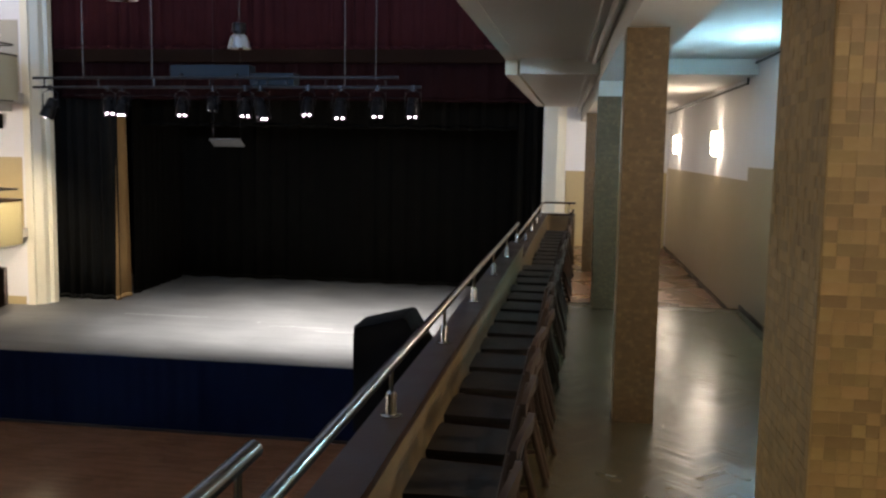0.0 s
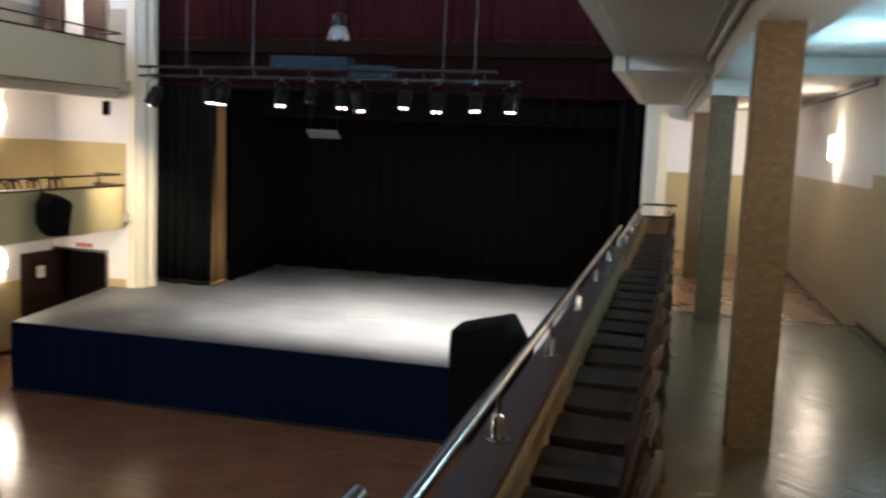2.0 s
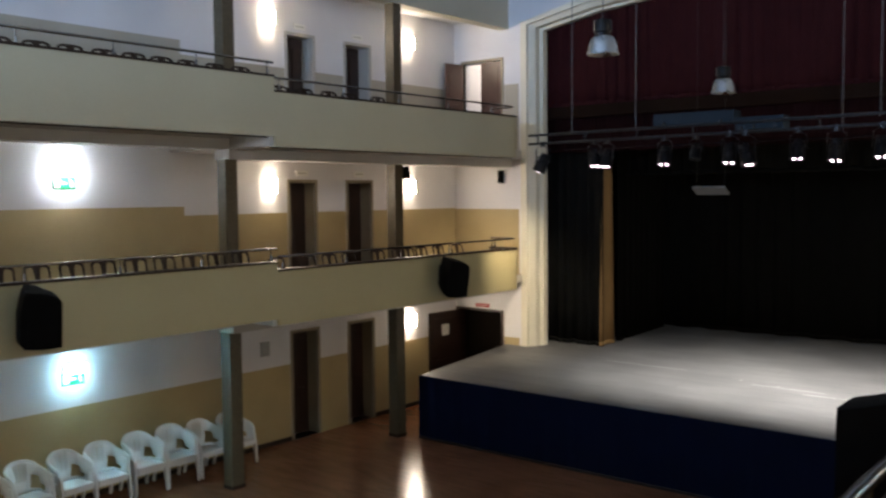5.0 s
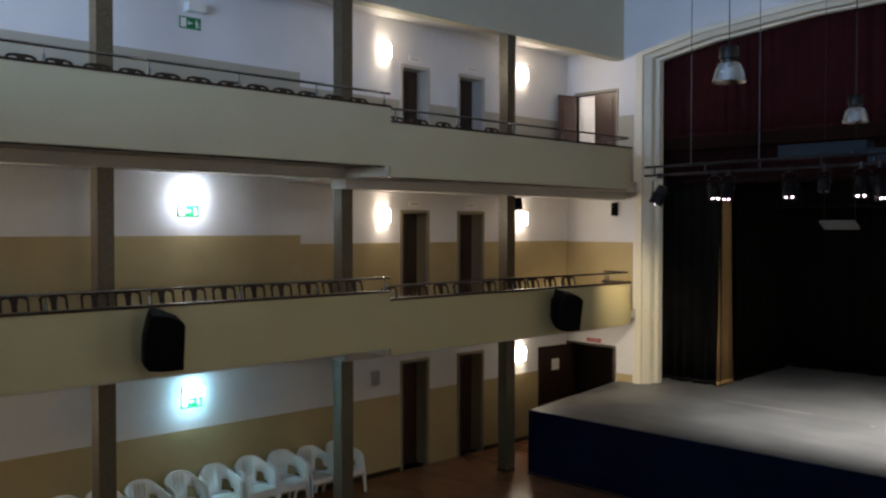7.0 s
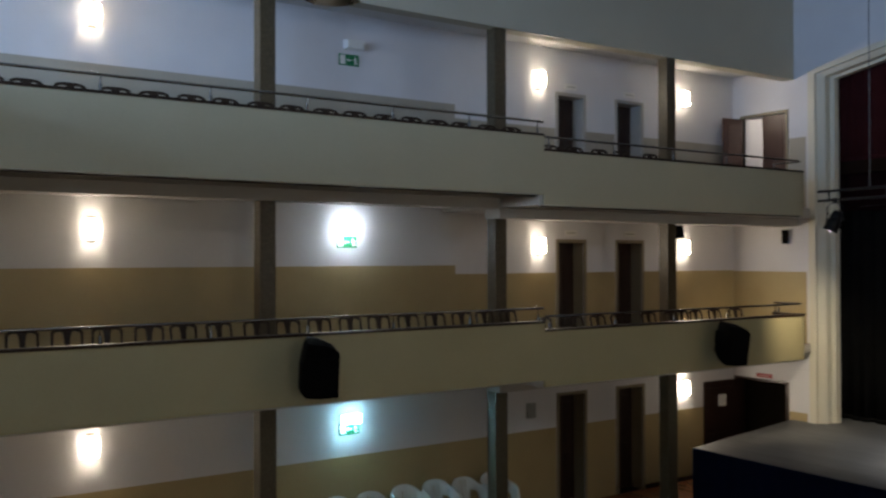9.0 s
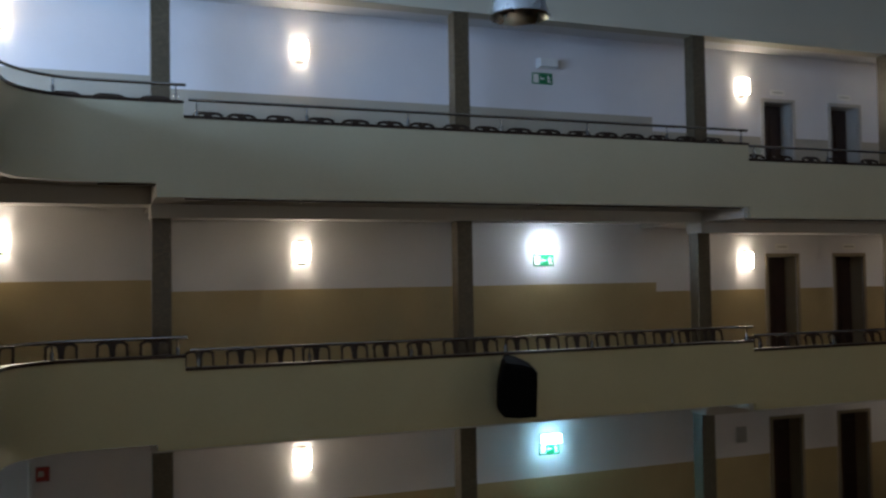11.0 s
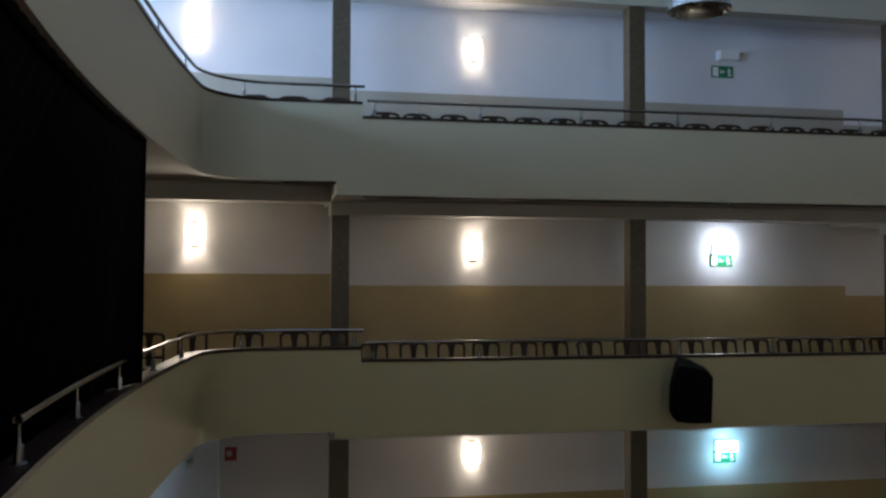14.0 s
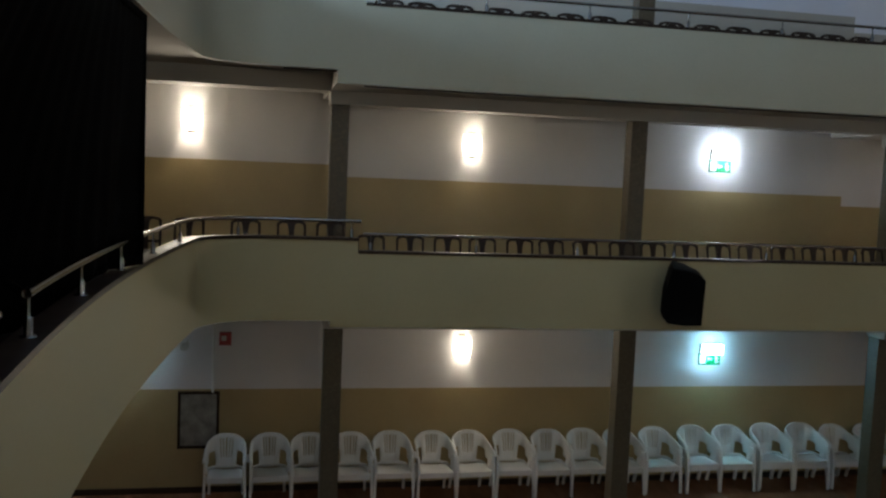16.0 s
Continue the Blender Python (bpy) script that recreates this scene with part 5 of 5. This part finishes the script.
t = thing("notice_board", "dark framed notice board with a pale sheet", "notice board", pose(-XW, -0.225, 1.10))
for y0, y1, z0, z1 in ((-0.295, -0.255, -0.43, 0.42), (0.255, 0.295, -0.43, 0.42), (-0.255, 0.255, -0.43, -0.39), (-0.255, 0.255, 0.38, 0.42)):
    bm = bm_new()
    box(bm, 0.003, 0.03, y0, y1, z0, z1)
    part("frame", bm, DARKWOOD, t)
bm = bm_new()
box(bm, 0.003, 0.012, -0.255, 0.255, -0.39, 0.38)
part("sheet", bm, material("faded_print", (0.14, 0.14, 0.13), (0.40, 0.39, 0.36), 7, 0.5), t, "faded grey sheet")
bm = bm_new()
tube(bm, [(-XW + 0.02, -0.03, 1.5), (-XW + 0.02, -0.03, 3.1)], 0.018, 8)
tagged(part("wall_pipe", bm, PLASTIC), "white pipe up the wall", "pipe")
bm = bm_new()
box(bm, -XW + 0.003, -XW + 0.02, Y_BACK, DOORS[0][0] - 0.07, 0, 0.09)
box(bm, -XW + 0.003, -XW + 0.02, DOORS[1][1] + 0.07, 16.6, 0, 0.09)
setting("baseboard_west", bm, DARKWOOD, "dark wooden baseboard", "baseboard")
bm = bm_new()
for a, b, z in ((10.05, Y_PRO, 3.04), (1.6, 10.05, 3.19)):
    prism(bm, [(near_x(a) - 0.018, a), (near_x(a) - 0.004, a), (near_x(b) - 0.004, b), (near_x(b) - 0.018, b)], z, z + 0.055)
setting("baseboard_east", bm, DOORWOOD, "dark wooden baseboard along the corridor", "baseboard")

# cable trunking under the gallery ceilings
for pts, r, mat, label in (([(near_x(y) - 0.03, y, z) for y, z in ((-3, 5.80), (10.0, 5.80), (10.12, 5.62), (17.7, 5.62))], 0.013, BLACKMETAL, "dark cable pipe along the corridor wall"),
                           ([(6.08 - 0.024 * (y - 5.7), y, z) for y, z in ((-3, 5.80), (9.95, 5.80), (10.1, 5.63), (17.7, 5.63))], 0.024, GREYPIPE, "pale painted pipe beside the beam"),
                           ([(6.00 - 0.024 * (y - 5.7), y, z) for y, z in ((-3, 5.82), (9.95, 5.82), (10.08, 5.65), (17.7, 5.65))], 0.011, GREYPIPE, "thin pale pipe beside the beam")):
    bm = bm_new()
    tube(bm, pts, r, 8)
    tagged(part("ceiling_pipe", bm, mat), label, "pipe")
for sec, (a, b) in {"front": (STEP_F, Y_END - 0.1), "mid": (STEP_B, STEP_F), "back": (0.8, STEP_B)}.items():
    z = LEVELS[2][sec][2] - 0.006
    bm = bm_new()
    tube(bm, [(-5.185, a + 0.02, z), (-5.185, b - 0.02, z)], 0.013, 10)
    tagged(part("parapet_conduit", bm, DARKPIPE), "dark glossy conduit under the edge of the parapet", "pipe")
# near-black sheet behind the stage side door, its colour the dark of the passage
bm = bm_new()
box(bm, -7.9, -6.3, 18.042, 18.052, -0.05, 2.3)
setting("passage_back", bm, material("passage_dark", (0.006, 0.0045, 0.003), (0.010, 0.007, 0.005), 3, 0.95, spec=0.05), "near-black sheet standing in for the dark of a side passage", "wall")
TAPE = material("worn_tape", (0.22, 0.22, 0.215), (0.34, 0.34, 0.33), 20, 0.7)
# chalk and tape marks on the stage
for x0, x1, y, w in ((-3.4, -1.6, 17.3, 0.022), (-0.1, 1.2, 16.8, 0.02), (0.9, 2.6, 16.55, 0.02)):
    bm = bm_new()
    box(bm, x0, x1, y, y + w, stage_z(y) + 0.003, stage_z(y) + 0.006)
    tagged(part("floor_tape", bm, TAPE), "worn pale tape line on the stage floor", "tape")
for x, y in ((-0.4, 17.05), (0.35, 16.9)):
    bm = bm_new()
    lathe(bm, [(0.001, 0.004), (0.03, 0.004), (0.034, 0.0)], 10, pose(x, y, stage_z(y) + 0.001))
    tagged(part("floor_mark", bm, TAPE), "small white mark stuck on the stage floor", "mark")
# a nosing at the step of the corridor floor
bm = bm_new()
box(bm, 5.36, near_x(10.05) - 0.02, 10.03, 10.075, 3.192, 3.200)
setting("step_nosing", bm, STEEL, "worn metal nosing on the corridor step", "trim")

# ---- pieces: mosaic tiles of the near column, parquet blocks of the corridor ----
tile_mat = material("glazed_mosaic_tile", (0.235, 0.140, 0.048), (0.315, 0.205, 0.080), 30, 0.40, bump=0.05)
nt = tile_mat.node_tree
info, hsv = nt.nodes.new("ShaderNodeObjectInfo"), nt.nodes.new("ShaderNodeHueSaturation")
src = nt.nodes["Principled BSDF"].inputs["Base Color"].links[0].from_socket
mr = nt.nodes.new("ShaderNodeMapRange")
mr.inputs[3].default_value, mr.inputs[4].default_value = 0.62, 1.12
nt.links.new(info.outputs["Random"], mr.inputs[0])
nt.links.new(mr.outputs[0], hsv.inputs["Value"])
mh = nt.nodes.new("ShaderNodeMapRange")
mh.inputs[3].default_value, mh.inputs[4].default_value = 0.497, 0.510
mm = nt.nodes.new("ShaderNodeMath")
mm.operation = "FRACT"
mm2 = nt.nodes.new("ShaderNodeMath")
mm2.operation, mm2.inputs[1].default_value = "MULTIPLY", 7.3
nt.links.new(info.outputs["Random"], mm2.inputs[0])
nt.links.new(mm2.outputs[0], mm.inputs[0])
nt.links.new(mm.outputs[0], mh.inputs[0])
nt.links.new(mh.outputs[0], hsv.inputs["Hue"])
nt.links.new(src, hsv.inputs["Color"])
nt.links.new(hsv.outputs[0], nt.nodes["Principled BSDF"].inputs["Base Color"])

near_col = [o for o in bpy.data.objects if o.name.startswith("column") and o.parent is None and abs(o.location.x - 6.417) < 0.001 and abs(o.location.y - 1.53) < 0.001][0]
tagged(near_col, "square column clad in small amber mosaic tiles")
near_shaft = [c for c in near_col.children if c.name.startswith("shaft")][0]
near_shaft.data.materials[0] = material("amber_grout", (0.30, 0.20, 0.085), (0.36, 0.245, 0.11), 9, 0.7)
TW = 0.0188
tile_meshes = []
for w in (TW, 2 * TW):
    bm = bm_new()
    box(bm, -w / 2 + 0.0004, w / 2 - 0.0004, -0.0008, 0.0, -TW / 2 + 0.0004, TW / 2 - 0.0004)
    ob = part("tile", bm, tile_mat, near_col)
    tile_meshes.append(ob.data)
    bpy.data.objects.remove(ob)
rnd = random.Random(11)
half_w = 0.1801
rest, made = bm_new(), 0
for face, (px, py, turn) in enumerate(((0, -half_w, 0), (-half_w, 0, -90))):
    for r in range(120):
        z = 0.03 + TW / 2 + TW * (r + rnd.uniform(-0.02, 0.02))
        u = -0.1785
        while u < 0.17:
            w = 1 if rnd.random() < 0.25 and u < 0.12 else 0
            wd = TW * (w + 1)
            c, off = u + wd / 2, rnd.uniform(-0.0005, 0.0003)
            m = pose(px + (c if face == 0 else off), py + (off if face == 0 else -c), z, rnd.uniform(-0.5, 0.5), 0, turn + rnd.uniform(-0.6, 0.6))
            if 0.90 < z < 1.72 and made < 300 and u < (-0.03 if face == 0 else 0.3):
                ob = new("tile", tile_meshes[w])
                ob.parent = near_col
                ob.matrix_basis = m
                made += 1
            else:
                box(rest, -wd / 2 + 0.0004, wd / 2 - 0.0004, -0.0008, 0.0, -TW / 2 + 0.0004, TW / 2 - 0.0004, m)
            u += wd
tiles_mat = material("glazed_mosaic_field", (0.235, 0.140, 0.048), (0.315, 0.205, 0.080), 30, 0.40, bump=0.05)
nt = tiles_mat.node_tree
geo, hsv, mr = nt.nodes.new("ShaderNodeNewGeometry"), nt.nodes.new("ShaderNodeHueSaturation"), nt.nodes.new("ShaderNodeMapRange")
src = nt.nodes["Principled BSDF"].inputs["Base Color"].links[0].from_socket
mr.inputs[3].default_value, mr.inputs[4].default_value = 0.62, 1.12
nt.links.new(geo.outputs["Random Per Island"], mr.inputs[0])
nt.links.new(mr.outputs[0], hsv.inputs["Value"])
nt.links.new(src, hsv.inputs["Color"])
nt.links.new(hsv.outputs[0], nt.nodes["Principled BSDF"].inputs["Base Color"])
tagged(part("tile_field", rest, tiles_mat, near_col), kind="stuff")

def block_material(name, node, socket):
    """Worn parquet; each block a little lighter or darker than the next."""
    bmat = material(name, (0.050, 0.035, 0.015), (0.080, 0.058, 0.027), 3.0, 0.25, rvar=0.05, spec=0.36)
    nt = bmat.node_tree
    one, hsv, mr = nt.nodes.new(node), nt.nodes.new("ShaderNodeHueSaturation"), nt.nodes.new("ShaderNodeMapRange")
    # stains run on over the joints
    place = nt.nodes.new("ShaderNodeNewGeometry")
    for q in [q for q in nt.nodes if q.type == "TEX_NOISE"]:
        nt.links.new(place.outputs["Position"], q.inputs["Vector"])
    bsdf = nt.nodes["Principled BSDF"]
    src = bsdf.inputs["Base Color"].links[0].from_socket
    mr.inputs[3].default_value, mr.inputs[4].default_value = 0.88, 1.12
    nt.links.new(one.outputs[socket], mr.inputs[0])
    nt.links.new(mr.outputs[0], hsv.inputs["Value"])
    nt.links.new(src, hsv.inputs["Color"])
    nt.links.new(hsv.outputs[0], bsdf.inputs["Base Color"])
    return bmat


block_mat = block_material("corridor_parquet_block", "ShaderNodeObjectInfo", "Random")
field_mat = block_material("corridor_parquet_field", "ShaderNodeNewGeometry", "Random Per Island")
corridor = bpy.data.objects["gallery_floor_1_mid_east"]
L, W = 0.24, 0.048
bm = bm_new()
box(bm, -L / 2 + 0.0006, L / 2 - 0.0006, -W / 2 + 0.0006, W / 2 - 0.0006, 0.0, 0.003)
ob = part("parquet_block", bm, block_mat, corridor)
block_mesh = ob.data
bpy.data.objects.remove(ob)
rest = bm_new()
rnd = random.Random(5)
made = 0
r2 = math.sqrt(0.5)
cells = []
for i in range(-120, 240):
    for j in range(-40, 60):
        for k in (0, 1):
            # herringbone laid at 45 degrees: each block steps by one width
            a = j * 2 * L + i * W
            b = i * W
            cx, cy = (a + L / 2, b + W / 2) if k == 0 else (a + L + W / 2, b - L / 2 + W)
            x, y = (cx - cy) * r2, (cx + cy) * r2
            x, y = 5.2 + x, 1.5 + y
            if 5.45 < x < near_x(y) - 0.16 and 2.0 < y < 9.88:
                cells.append((y, x, 45 if k == 0 else 135))
cells.sort(key=lambda c: abs(c[0] - 4.9) + (3 if c[1] < 6.3 else 0))
for y, x, turn in cells:
    m = pose(x, y, 3.1945 + rnd.uniform(0, 0.0004), rnd.uniform(-1.9, 1.9), rnd.uniform(-0.35, 0.35), turn)
    if made < 300:
        ob = new("parquet_block", block_mesh)
        ob.parent = corridor
        ob.matrix_basis = m
        made += 1
    else:
        box(rest, -L / 2 + 0.0006, L / 2 - 0.0006, -W / 2 + 0.0006, W / 2 - 0.0006, 0.0, 0.003, m)
tagged(part("parquet_field", rest, field_mat, corridor), kind="stuff")
